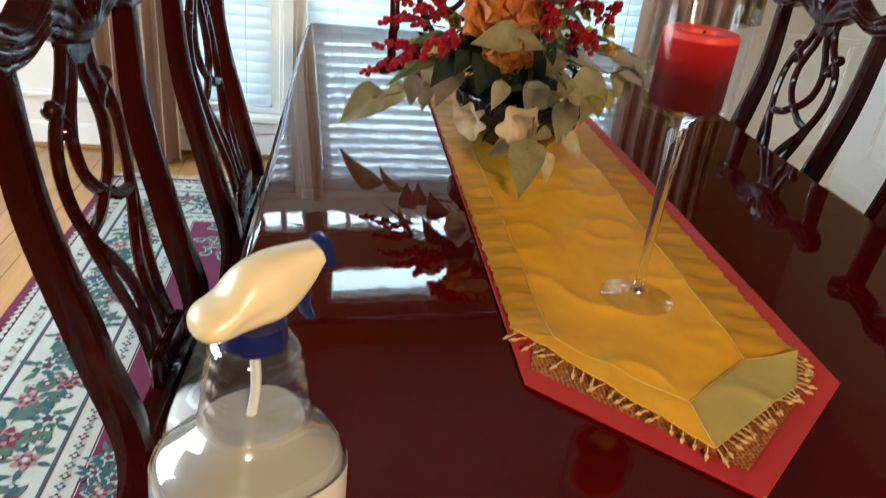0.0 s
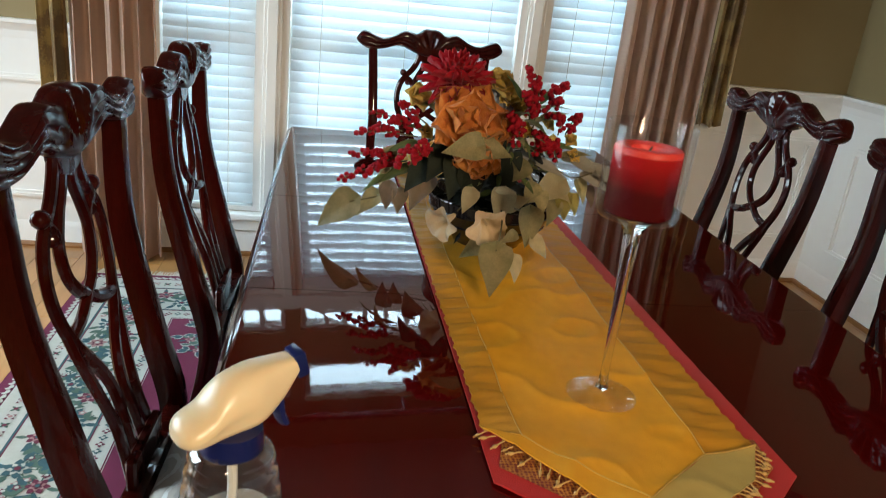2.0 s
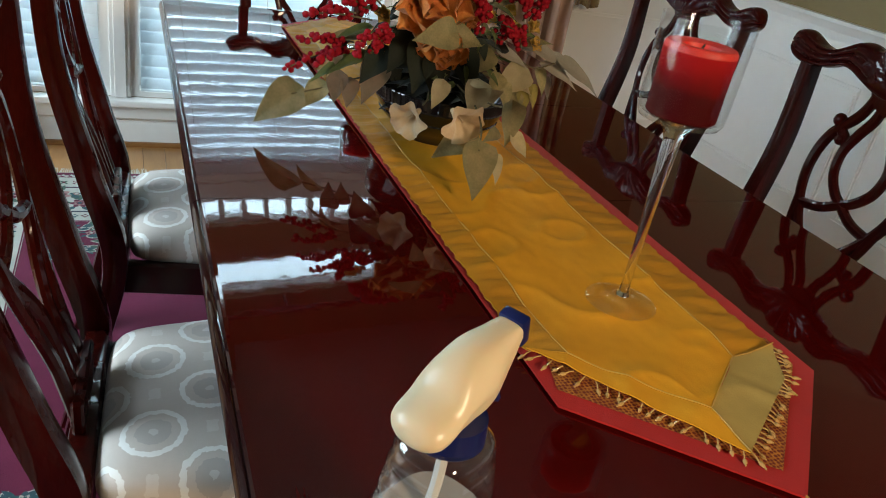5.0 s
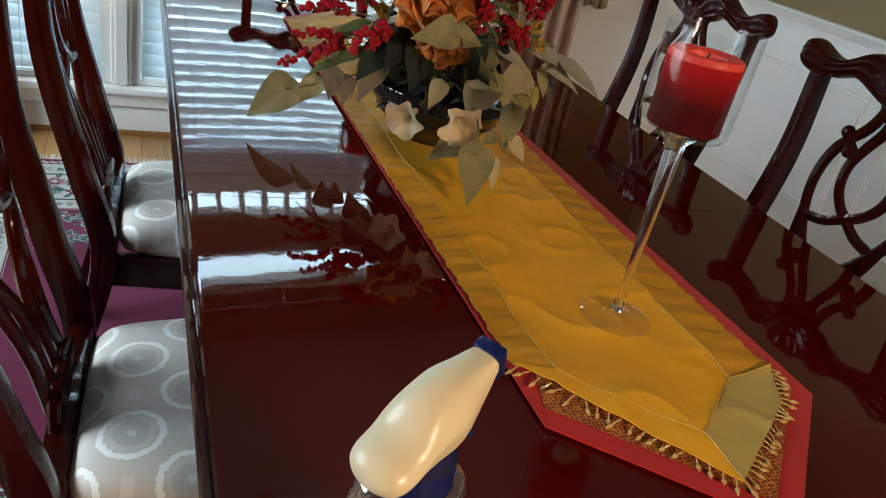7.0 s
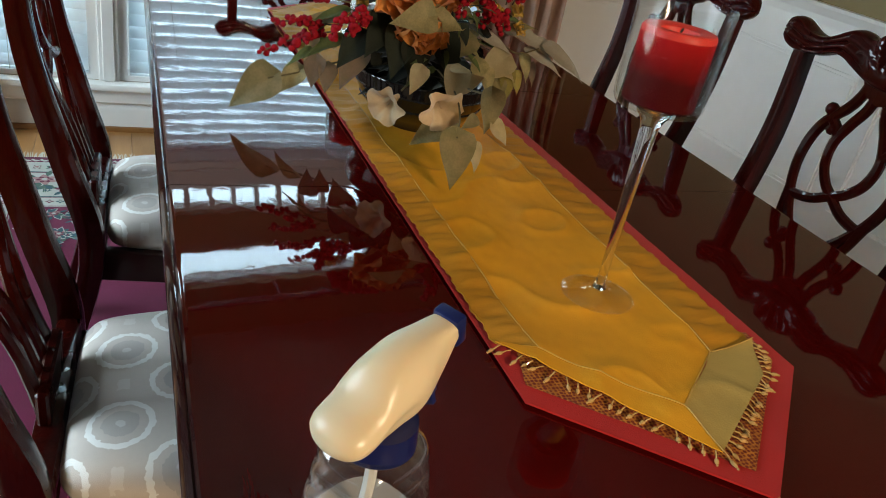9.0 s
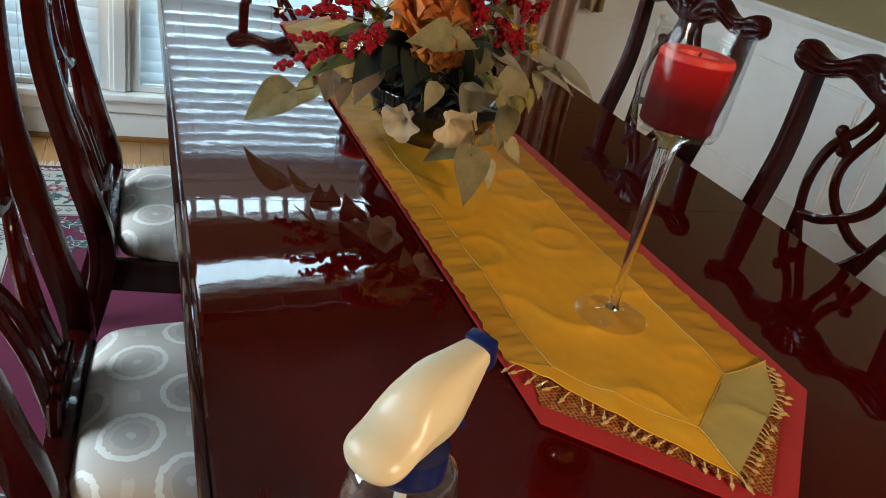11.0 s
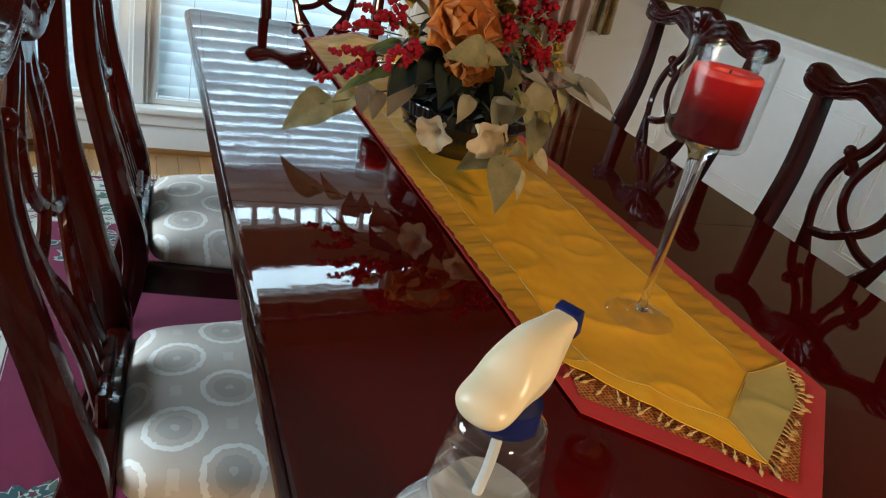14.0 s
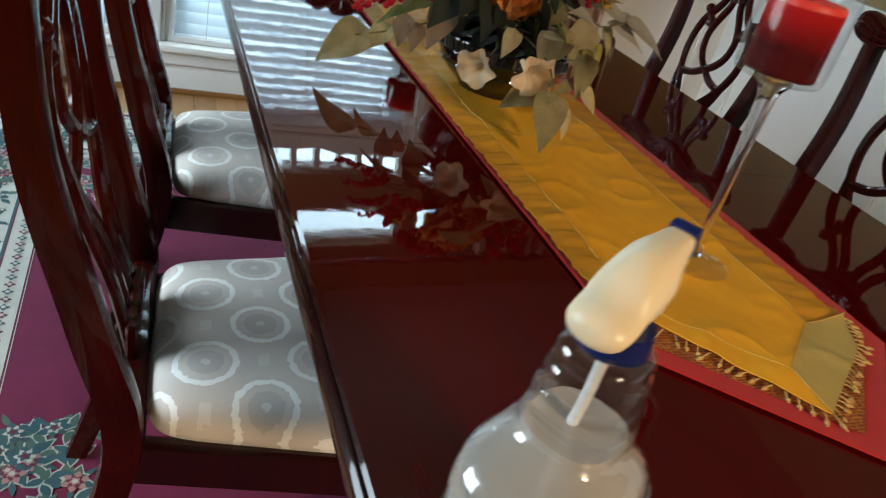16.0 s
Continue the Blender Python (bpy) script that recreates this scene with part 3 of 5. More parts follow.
structure("window_stool", bm, M_white, "white window sill running under the windows", "sill", 30)


def blind(xa, xb):
    """Horizontal slat blind: head rail, slats, bottom rail, ladder cords."""
    b = thing("window_blind", (xa + xb) / 2, Y1 + 0.035, WZ0, label="white wooden slat blind, lowered and closed", category="blind", group="window blinds")
    hw, h = (xb - xa) / 2 - 0.036, WZ1 - WZ0
    step, n = 0.0455, 31
    bm = bmesh.new()
    tilt = radians(62.5)
    ring = []
    for k in range(7):
        u = (k / 6 - 0.5) * 0.051
        ring.append((u, 0.0025 * (1 - (2 * k / 6 - 1) ** 2)))
    prof = [(u, v + 0.0013) for u, v in ring] + [(u, v - 0.0013) for u, v in reversed(ring)]
    ring_skin(bm, [[(x, u * math.cos(tilt) - v * math.sin(tilt), u * math.sin(tilt) + v * math.cos(tilt)) for u, v in prof] for x in (-hw, hw)])
    bmesh.ops.recalc_face_normals(bm, faces=bm.faces)
    first = part("slat", bm, M_slat, b)
    first.location.z = 0.05
    for k in range(1, n):
        s = new("slat", first.data)
        s.parent = b
        s.location.z = 0.05 + k * step
        s.rotation_euler.x = random.uniform(-0.035, 0.035)
    bm = bmesh.new()
    box(bm, -hw, hw, -0.026, 0.026, 0.006, 0.024, 0.004, 1)
    part("bottom_rail", bm, M_slat, b)
    bm = bmesh.new()
    box(bm, -hw, hw, -0.03, 0.03, h - 0.085, h - 0.032, 0.004, 1)
    part("head_rail", bm, M_slat, b)
    for x in ((-hw + 0.10, hw - 0.10) if hw < 0.3 else (-hw + 0.12, 0.0, hw - 0.12)):
        bm = bmesh.new()
        tube(bm, [(x, -0.030, 0.02), (x, -0.030, h - 0.08)], 0.0012, n=5)
        part("ladder_cord", bm, M_fringe, b)
    return b


for xa, xb in WINDOWS:
    blind(xa, xb)
bm = bmesh.new()
tube(bm, [(0, 0, 0), (0.004, -0.002, -0.35), (0.012, -0.004, -0.75)], 0.004, n=6)
wand = part("blind_wand", bm, M_white)
wand.location = (1.075, Y1 - 0.035, 2.02)
tagged(wand, "thin white tilt wand hanging at a blind", "blind wand")


def curtain(x0, x1, z0, folds, depth, material, name, label, seed, parent, top=2.42, yb=3.235):
    rnd = random.Random(seed)
    bm = bmesh.new()
    n, rows = 90, 26
    ph = [rnd.uniform(0, 6.28) for _ in range(4)]
    grid = []
    for j in range(rows + 1):
        t = j / rows
        z = z0 + (top - z0) * t
        line = []
        for i in range(n + 1):
            u = i / n
            flare = 1 + 0.05 * (1 - t)
            x = (x0 + x1) / 2 + (u - 0.5) * (x1 - x0) * flare
            y = depth * (math.sin(u * folds * 6.283 + ph[0] + 0.35 * math.sin(3 * t + ph[1])) + 0.45 * math.sin(u * folds * 2.3 * 6.283 + ph[2]) * (0.4 + 0.6 * t) + 0.3 * math.sin(u * 9 + 2 * t + ph[3]))
            line.append(bm.verts.new((x, yb + y, z + (0.006 * math.sin(u * 20) if j == 0 else 0))))
        grid.append(line)
    for a, b in zip(grid, grid[1:]):
        for i in range(n):
            bm.faces.new((a[i], a[i + 1], b[i + 1], b[i]))
    bmesh.ops.solidify(bm, geom=bm.faces[:], thickness=0.004)
    return part(name, bm, material, parent, label, 60)


for side, xa, xb, ta, tb, tz, sd in ((-1, -0.86, -0.545, -0.955, -0.855, 0.35, 3), (1, 1.33, 1.70, 1.705, 1.815, 0.76, 8)):
    cur = thing("window_curtain", 0, 0, 0, label="taupe satin curtain in deep folds with gold damask tail", category="curtain", group="window curtains")
    curtain(xa, xb, 0.012, 5.5, 0.030, M_curtain, "drape", "", sd, cur)
    curtain(ta, tb, tz, 2.0, 0.022, M_gold_damask, "damask_tail", "gold damask tail", sd + 2, cur, yb=3.20)
bm = bmesh.new()
tube(bm, [(-1.05, 3.235, 2.46), (1.92, 3.235, 2.46)], 0.016, n=12)
for x in (-1.07, 1.94):
    ball(bm, (x, 3.235, 2.46), 0.032, 12)
for x in (-0.99, 0.43, 1.86):
    tube(bm, [(x, 3.235, 2.445), (x, 3.30, 2.44), (x, Y1, 2.44)], 0.008, n=8)
tagged(part("curtain_rod", bm, M_dark), "dark wooden curtain rod over the windows", "curtain rod")

# ---- rug ----
RX0, RX1, RY0, RY1, RZ = -0.775, 1.79, -0.16, 3.03, 0.010
rug = thing("area_rug", 0, 0, 0, label="oriental rug, burgundy field with cream floral border", category="rug")
bm = bmesh.new()
box(bm, RX0, RX1, RY0, RY1, 0.001, RZ, 0.004, 2)
part("rug_field", bm, M_rug_field, rug)


def band_mesh(d0, d1, z):
    bm = bmesh.new()
    o = [(RX0 + d0, RY0 + d0), (RX1 - d0, RY0 + d0), (RX1 - d0, RY1 - d0), (RX0 + d0, RY1 - d0)]
    i = [(RX0 + d1, RY0 + d1), (RX1 - d1, RY0 + d1), (RX1 - d1, RY1 - d1), (RX0 + d1, RY1 - d1)]
    vo, vi = [bm.verts.new((*p, z)) for p in o], [bm.verts.new((*p, z)) for p in i]
    for k in range(4):
        bm.faces.new((vo[k], vo[(k + 1) % 4], vi[(k + 1) % 4], vi[k]))
    return bm


part("border_band", band_mesh(0.048, 0.392, RZ + 0.0006), M_rug_cream, rug, "cream floral border", 0)
for d in (0.128, 0.318):
    part("border_line", band_mesh(d, d + 0.006, RZ + 0.0011), M_rug_teal, rug, "", 0)
for d in (0.134, 0.324, 0.386):
    part("border_line", band_mesh(d, d + 0.004, RZ + 0.0011), M_rug_wine, rug, "", 0)

motif = {k: bmesh.new() for k in ("teal", "green", "wine", "pink", "cream")}
rnd = random.Random(21)
RUGCOL = {"teal": M_rug_teal, "green": M_rug_green, "wine": M_rug_wine, "pink": M_rug_pink, "cream": M_rug_cream}


def blob(col, x, y, r, lift, petals=0, depth=0.25, ang=0.0, n=18, sx=1.0):
    bm = motif[col]
    pts = []
    z = RZ + 0.0014 + lift * 0.0006 + rnd.uniform(0, 0.00045)
    for k in range(n):
        w = 2 * math.pi * k / n
        rr = r * (1 - depth + depth * math.cos(petals * w)) if petals else r
        px, py = rr * math.cos(w) * sx, rr * math.sin(w)
        pts.append(bm.verts.new((x + px * math.cos(ang) - py * math.sin(ang), y + px * math.sin(ang) + py * math.cos(ang), z)))
    bm.faces.new(pts)


def leaf2d(col, x, y, ang, ln, w, lift=0):
    bm = motif[col]
    pts = []
    z = RZ + 0.0014 + lift * 0.0006 + rnd.uniform(0, 0.00045)
    prof = ((0, 0), (0.25, 0.8), (0.5, 1.0), (0.75, 0.6), (1, 0), (0.75, -0.45), (0.5, -0.8), (0.25, -0.7))
    for a, b in prof:
        px, py = a * ln, b * w
        pts.append(bm.verts.new((x + px * math.cos(ang) - py * math.sin(ang), y + px * math.sin(ang) + py * math.cos(ang), z)))
    bm.faces.new(pts)


def stem2d(x, y, x2, y2, col="green", w=0.004):
    bm = motif[col]
    d = Vector((x2 - x, y2 - y))
    nrm = Vector((-d.y, d.x)).normalized() * w / 2
    q = [(x + nrm.x, y + nrm.y), (x - nrm.x, y - nrm.y), (x2 - nrm.x, y2 - nrm.y), (x2 + nrm.x, y2 + nrm.y)]
    bm.faces.new([bm.verts.new((*p, RZ + 0.0012)) for p in q])


def rosette(x, y, r, kind):
    a = rnd.uniform(0, 6.28)
    outer, mid, core = (("wine", "pink", "teal"), ("teal", "cream", "wine"), ("pink", "wine", "cream"))[kind % 3]
    for k in range(5):
        w = a + k * 1.2566 + rnd.uniform(-0.2, 0.2)
        leaf2d("green" if k % 2 else "teal", x + 0.7 * r * math.cos(w), y + 0.7 * r * math.sin(w), w, r * rnd.uniform(0.9, 1.4), r * 0.26, 0)
    blob(outer, x, y, r, 1, 6, 0.2, a, 24)
    blob(mid, x, y, r * 0.66, 2, 6, 0.22, a + 0.5, 24)
    blob(outer, x, y, r * 0.42, 3, 5, 0.2, a, 20)
    blob(core, x, y, r * 0.2, 4)


def along(fn, d0, d1, step, jitter=0.3):
    """Calls fn(x, y, angle, k) along the four sides of a border band."""
    dm = (d0 + d1) / 2
    k = 0
    for side in range(4):
        if side in (0, 2):
            x = RX0 + dm if side == 0 else RX1 - dm
            n = int((RY1 - RY0 - 2 * dm) / step)
            for i in range(n):
                fn(x, RY0 + dm + (i + 0.5) * (RY1 - RY0 - 2 * dm) / n, math.pi / 2, k)
                k += 1
        else:
            y = RY0 + dm if side == 1 else RY1 - dm
            n = int((RX1 - RX0 - 2 * dm) / step)
            for i in range(n):
                fn(RX0 + dm + (i + 0.5) * (RX1 - RX0 - 2 * dm) / n, y, 0.0, k)
                k += 1


def wide(x, y, a, k):
    off = (-1) ** k * 0.034
    cx, cy = x + off * math.sin(a), y + off * math.cos(a)
    rosette(cx, cy, rnd.uniform(0.030, 0.042), k)
    for _ in range(8):
        w = rnd.uniform(0, 6.28)
        q = rnd.uniform(0.05, 0.10)
        px, py = cx + q * math.cos(w), cy + q * math.sin(w)
        inside = min(px - RX0, RX1 - px, py - RY0, RY1 - py)
        if 0.15 < inside < 0.305:
            stem2d(cx, cy, px, py)
            if rnd.random() < 0.45:
                blob(rnd.choice(("pink", "wine", "teal")), px, py, 0.013, 1, 5, 0.25, w, 15)
                blob("cream", px, py, 0.005, 3)
            for s in (-0.6, 0.6):
                leaf2d(rnd.choice(("green", "green", "teal")), (cx + px) / 2, (cy + py) / 2, w + s, 0.036, 0.011, 1)


def guard(x, y, a, k):
    if k % 2:
        blob("wine", x, y, 0.017, 1, 4, 0.3, 0.78)
        blob("cream", x, y, 0.010, 2)
        blob("pink", x, y, 0.006, 3)
    else:
        for s in (0, 1.57, 3.14, 4.71):
            leaf2d("green", x, y, s + 0.78, 0.018, 0.005, 1)
        blob("wine", x, y, 0.006, 2)


def small_guard(x, y, a, k):
    blob("wine" if k % 2 else "teal", x, y, 0.013, 1, 4, 0.25)
    blob("cream", x, y, 0.005, 2)


def zigzag(x, y, a, k):
    leaf2d("cream", x, y, a, 0.022, 0.008, 1)
    leaf2d("cream", x, y, a + 1.57, 0.016, 0.007, 1)


along(wide, 0.14, 0.318, 0.066)
along(guard, 0.062, 0.126, 0.040)
along(small_guard, 0.330, 0.384, 0.030)
along(zigzag, 0.034, 0.046, 0.026)


def spray(cx, cy, n, spread):
    """A spray of flowers on the plain field."""
    for _ in range(n):
        w, q = rnd.uniform(0, 6.28), spread * math.sqrt(rnd.random())
        px, py = cx + q * math.cos(w) * 0.8, cy + q * math.sin(w)
        if rnd.random() < 0.4:
            rosette(px, py, rnd.uniform(0.018, 0.030), rnd.choice((1, 2)))
        for s in range(3):
            w, ln = rnd.uniform(0, 6.28), rnd.uniform(0.034, 0.052)
            leaf2d("cream", px, py, w, ln, 0.013, 0)
            leaf2d(rnd.choice(("green", "teal", "teal")), px + 0.1 * ln * math.cos(w), py + 0.1 * ln * math.sin(w), w, ln * 0.8, 0.009, 1)


for cx, cy in ((-0.30, 1.42), (-0.27, 1.31), (-0.22, 1.05), (0.5, 1.4), (0.42, 1.2), (0.6, 1.6), (-0.27, 2.50), (-0.12, 2.58), (0.02, 2.60), (1.25, 2.55), (1.3, 1.35), (-0.25, 0.35)):
    spray(cx, cy, 14, 0.105)
for col, bmm in motif.items():
    ob = part("woven_motif_" + col, bmm, RUGCOL[col], rug, "", 0)
    ob["kind"] = "stuff"
bm = bmesh.new()
for y, s in ((RY1, 1), (RY0, -1)):
    x = RX0 + 0.004
    while x < RX1:
        ln = rnd.uniform(0.045, 0.065)
        q = rnd.uniform(-0.010, 0.010)
        tube(bm, [(x, y - s * 0.004, 0.008), (x + q * 0.4, y + s * ln * 0.5, 0.006), (x + q, y + s * ln, 0.003)], [0.0026, 0.0022, 0.0012], n=4)
        x += 0.0062
part("rug_fringe", bm, M_fringe, rug, "off-white cotton fringe", 60)["kind"] = "stuff"

# ---- dining table ----
TZ, TXA, TXB, TYA, TYB = 0.76, 0.0, 1.02, 0.44, 2.515
SEAMS = (1.22, 1.735)
table = thing("dining_table", 0.51, 1.4775, 0, label="long glossy dark mahogany dining table with one leaf", category="table")
TOP_PROF = [(-0.055, -0.032), (-0.014, -0.032), (-0.006, -0.029), (-0.001, -0.022), (0.0, -0.014), (-0.003, -0.007), (-0.008, -0.0035), (-0.010, -0.0042), (-0.013, -0.0005), (-0.017, 0.0)]


def top_section(name, ya, yb, end_a, end_b):
    """One section of the top with a moulded edge; corners rounded at the free ends."""
    bm = bmesh.new()
    r = 0.035
    o = []

    def corner(cx, cy, a0):
        for k in range(7):
            w = a0 + math.pi / 2 * k / 6
            o.append((cx + r * math.cos(w), cy + r * math.sin(w), math.cos(w), math.sin(w)))

    if end_a:
        corner(TXA + r, ya + r, math.pi)
        corner(TXB - r, ya + r, 1.5 * math.pi)
    else:
        o += [(TXA, ya, -1, 0), (TXB, ya, 1, 0)]
    if end_b:
        corner(TXB - r, yb - r, 0)
        corner(TXA + r, yb - r, math.pi / 2)
    else:
        o += [(TXB, yb, 1, 0), (TXA, yb, -1, 0)]
    rings = [[(x + nx * d - 0.51, y + ny * d - 1.4775, TZ + z) for x, y, nx, ny in o] for d, z in TOP_PROF]
    ring_skin(bm, rings)
    bmesh.ops.recalc_face_normals(bm, faces=bm.faces)
    ob = part(name, bm, M_top, table, smooth=40)
    ob.data.materials.append(M_edge)
    for p in ob.data.polygons:
        p.material_index = 0 if p.normal.z > 0.99 else 1
    return ob


top_section("tabletop", TYA, SEAMS[0] - 0.0008, True, False)
top_section("tabletop_leaf", SEAMS[0] + 0.0008, SEAMS[1] - 0.0008, False, False)
top_section("tabletop", SEAMS[1] + 0.0008, TYB, False, True)
bm = bmesh.new()
for x0, x1, y0, y1 in ((-0.41, 0.41, -0.935, -0.91), (-0.41, 0.41, 0.91, 0.935), (-0.41, -0.385, -0.91, 0.91), (0.385, 0.41, -0.91, 0.91)):
    box(bm, x0, x1, y0, y1, 0.65, TZ - 0.032, 0.004, 1)
part("apron", bm, M_dark, table)
for s in (-1, 1):
    bm = bmesh.new()
    lathe(bm, [(0.11, 0.62), (0.13, 0.65), (0.10, 0.60), (0.05, 0.57), (0.065, 0.50), (0.085, 0.42), (0.07, 0.33), (0.055, 0.28), (0.075, 0.25), (0.07, 0.20), (0.03, 0.17)][::-1], 24, (0, s * 0.52, 0))
    ped = part("pedestal", bm, M_dark, table)
    for k in range(3):
        a = k * 2.094 + (0.0 if s > 0 else math.pi) + math.pi / 2
        bm = bmesh.new()
        d = Vector((math.cos(a), math.sin(a), 0))
        path = spline([Vector((0, s * 0.52, 0.22)) + d * 0.05, Vector((0, s * 0.52, 0.24)) + d * 0.14, Vector((0, s * 0.52, 0.14)) + d * 0.26, Vector((0, s * 0.52, 0.036)) + d * 0.34, Vector((0, s * 0.52, 0.030)) + d * 0.37], 5)
        n = len(path)
        tube(bm, path, [0.032 - 0.012 * i / n for i in range(n)], n=10)
        part("foot", bm, M_dark, ped)


# ---- dining chairs ----
def back_y(z):
    return -0.096 * math.sin(math.pi / 2 * min(1.0, max(0.0, (z - 0.45) / 0.50))) ** 1.15


def on_back(u, z, d=0.0):
    return Vector((u, back_y(z) + d, z))


def strand(bm, pts, w=0.010, d=0.0085, n=7):
    flat = spline([(u, 0, z) for u, z in pts], n)
    tube(bm, [on_back(p.x, p.z) for p in flat], w, d, n=8, side=(0, 1, 0), square=0.45)


def build_chair():
    c = thing("dining_chair", 0, 0, 0, label="carved dark mahogany chair with pierced splat and ring-patterned seat", category="chair", group="chairs round the table")
    # rear posts run on into the rear legs
    for s in (-1, 1):
        bm = bmesh.new()
        pts = spline([(s * 0.186, -0.105, 0.0), (s * 0.188, -0.045, 0.20), (s * 0.192, 0.0, 0.42), (s * 0.196, back_y(0.6), 0.6), (s * 0.204, back_y(0.8), 0.8), (s * 0.216, back_y(0.985), 0.985)], 6)
        n = len(pts)
        tube(bm, pts, [0.0175 + 0.004 * (1 - abs(2 * i / n - 1)) for i in range(n)], [0.019 + 0.008 * (1 - abs(2 * i / n - 0.9)) for i in range(n)], n=12, side=(0, 1, 0), square=0.6)
        part("back_post", bm, M_chair, c)
    # crest rail with carved ridges, curled ears and a fluted shell
    bm = bmesh.new()
    NU, NV = 110, 36

    def z_top(u):
        a = abs(u)
        return 1.030 + 0.030 * math.exp(-((a / 0.044) ** 4)) - 0.016 * math.exp(-(((a - 0.170) / 0.050) ** 2)) + 0.018 * math.exp(-(((a - 0.090) / 0.036) ** 2)) + 0.008 * math.exp(-(((a - 0.232) / 0.028) ** 2)) - 0.016 * max(0, (a - 0.240) / 0.03) ** 2

    def z_bot(u):
        a = abs(u)
        return 0.970 - 0.012 * math.exp(-((a / 0.055) ** 2)) + 0.020 * math.exp(-(((a - 0.115) / 0.045) ** 2)) + 0.016 * max(0, (a - 0.225) / 0.04)

    rings = []
    for i in range(NU + 1):
        u = (-0.266 + 0.532 * i / NU)
        a = abs(u)
        zt, zb = z_top(u), z_bot(u)
        endk = math.sqrt(max(0.02, 1 - max(0, (a - 0.236) / 0.0302) ** 2))
        mid = (zt + zb) / 2
        zt, zb = mid + (zt - mid) * endk, mid + (zb - mid) * endk
        ring = []
        shell = math.exp(-((a / 0.048) ** 4))
        swirl = min(1, max(0, (a - 0.045) / 0.03))
        for k in range(NV + 1):
            v = k / NV
            z = zb + (zt - zb) * v
            bulge = 0.021 * max(0, 1 - (2 * v - 1) ** 10) ** 0.5 + 0.002
            ridge = 0.0032 * swirl * (2 * abs(math.sin(math.pi * (v * 3.4 + 0.15))) - 1) * (1 if 0.08 < v < 0.95 else 0.3)
            ang = math.atan2(u, max(0.004, z - 0.965))
            flute = 0.0045 * shell * math.cos(ang * 15) * min(1, max(0, (z - 0.985) / 0.02))
            ring.append(Vector((u * 1.045, back_y(z) + bulge * endk + ridge + flute + 0.004 * shell, z)))
        for k in range(NV, -1, -1):
            v = k / NV
            z = zb + (zt - zb) * v
            ring.append(Vector((u * 1.045, back_y(z) - 0.018 * math.sqrt(max(0, 1 - (2 * v - 1) ** 10)) * endk - 0.001, z)))
        rings.append(ring)
    ring_skin(bm, rings)
    bmesh.ops.recalc_face_normals(bm, faces=bm.faces)
    for s in (-1, 1):
        path = [on_back(s * (0.062 + 0.017 * (1 - t) * math.cos(t * 9)), 1.000 + 0.017 * (1 - t) * math.sin(t * 9), 0.022) for t in [k / 16 for k in range(14)]]
        tube(bm, path, [0.0035 - 0.0015 * k / 14 for k in range(14)], n=6)
    part("crest_rail", bm, M_chair, c, "carved crest rail with a shell")
    # pierced, interlaced splat
    bm = bmesh.new()
    plate = [(-0.050, 0.985), (-0.046, 0.962), (-0.030, 0.940), (0.0, 0.930), (0.030, 0.940), (0.046, 0.962), (0.050, 0.985)]
    fr, bk = [bm.verts.new(on_back(u, z, 0.010)) for u, z in plate], [bm.verts.new(on_back(u, z, -0.008)) for u, z in plate]
    bm.faces.new(fr)
    bm.faces.new(bk[::-1])
    for i in range(len(plate)):
        j = (i + 1) % len(plate)
        bm.faces.new((fr[i], bk[i], bk[j], fr[j]))
    splat = part("splat", bm, M_chair, c, "pierced interlaced splat")

    def ribbon(pts, w):
        one = bmesh.new()
        strand(one, pts, w)
        part("ribbon", one, M_chair, splat)

    for s in (-1, 1):
        ribbon([(s * 0.036, 0.968), (s * 0.044, 0.938), (s * 0.060, 0.908), (s * 0.086, 0.880)], 0.0112)
        ribbon([(s * 0.078, 0.884), (s * 0.098, 0.862), (s * 0.111, 0.825), (s * 0.112, 0.782), (s * 0.100, 0.738), (s * 0.074, 0.692), (s * 0.042, 0.650), (s * 0.022, 0.610), (s * 0.017, 0.560)], 0.0118)
        ribbon([(s * 0.014, 0.960), (s * 0.020, 0.918), (s * 0.040, 0.880), (s * 0.056, 0.838), (s * 0.050, 0.795), (s * 0.026, 0.764), (0, 0.748), (-s * 0.040, 0.726), (-s * 0.090, 0.716)], 0.0108)
        ribbon([(s * 0.098, 0.735), (s * 0.088, 0.690), (s * 0.074, 0.640), (s * 0.060, 0.590), (s * 0.054, 0.550)], 0.0105)
        ribbon([(s * 0.086, 0.878), (s * 0.068, 0.866), (s * 0.054, 0.850)], 0.0115)
    # foot of the splat, a plate with upright slots
    for u, w in ((-0.052, 0.013), (-0.019, 0.010), (0.019, 0.010), (0.052, 0.013)):
        bar = bmesh.new()
        tube(bar, [on_back(u * k, z) for k, z in ((1, 0.575), (1.02, 0.54), (1.1, 0.50), (1.22, 0.455))], w, 0.0085, n=8, side=(0, 1, 0), square=0.5)
        part("ribbon", bar, M_chair, splat)
    foot = bmesh.new()
    box(foot, -0.076, 0.076, -0.009, 0.008, 0.428, 0.505, 0.004, 1)
    part("splat_foot", foot, M_chair, splat)
    for s in (-1, 1):
        for u, z, r, q in ((0.094, 0.893, 0.0135, 10), (0.074, 0.858, 0.0115, 8)):
            part("carved_boss", ball(bmesh.new(), on_back(s * u, z), r, q), M_chair, c)
    bm = bmesh.new()
    box(bm, -0.176, 0.176, -0.014, 0.022, 0.395, 0.452, 0.005, 2)
    part("shoe_rail", bm, M_chair, c)
    # seat rails
    bm = bmesh.new()
    q = [(-0.196, 0.0), (0.196, 0.0), (0.255, 0.425), (-0.255, 0.425)]
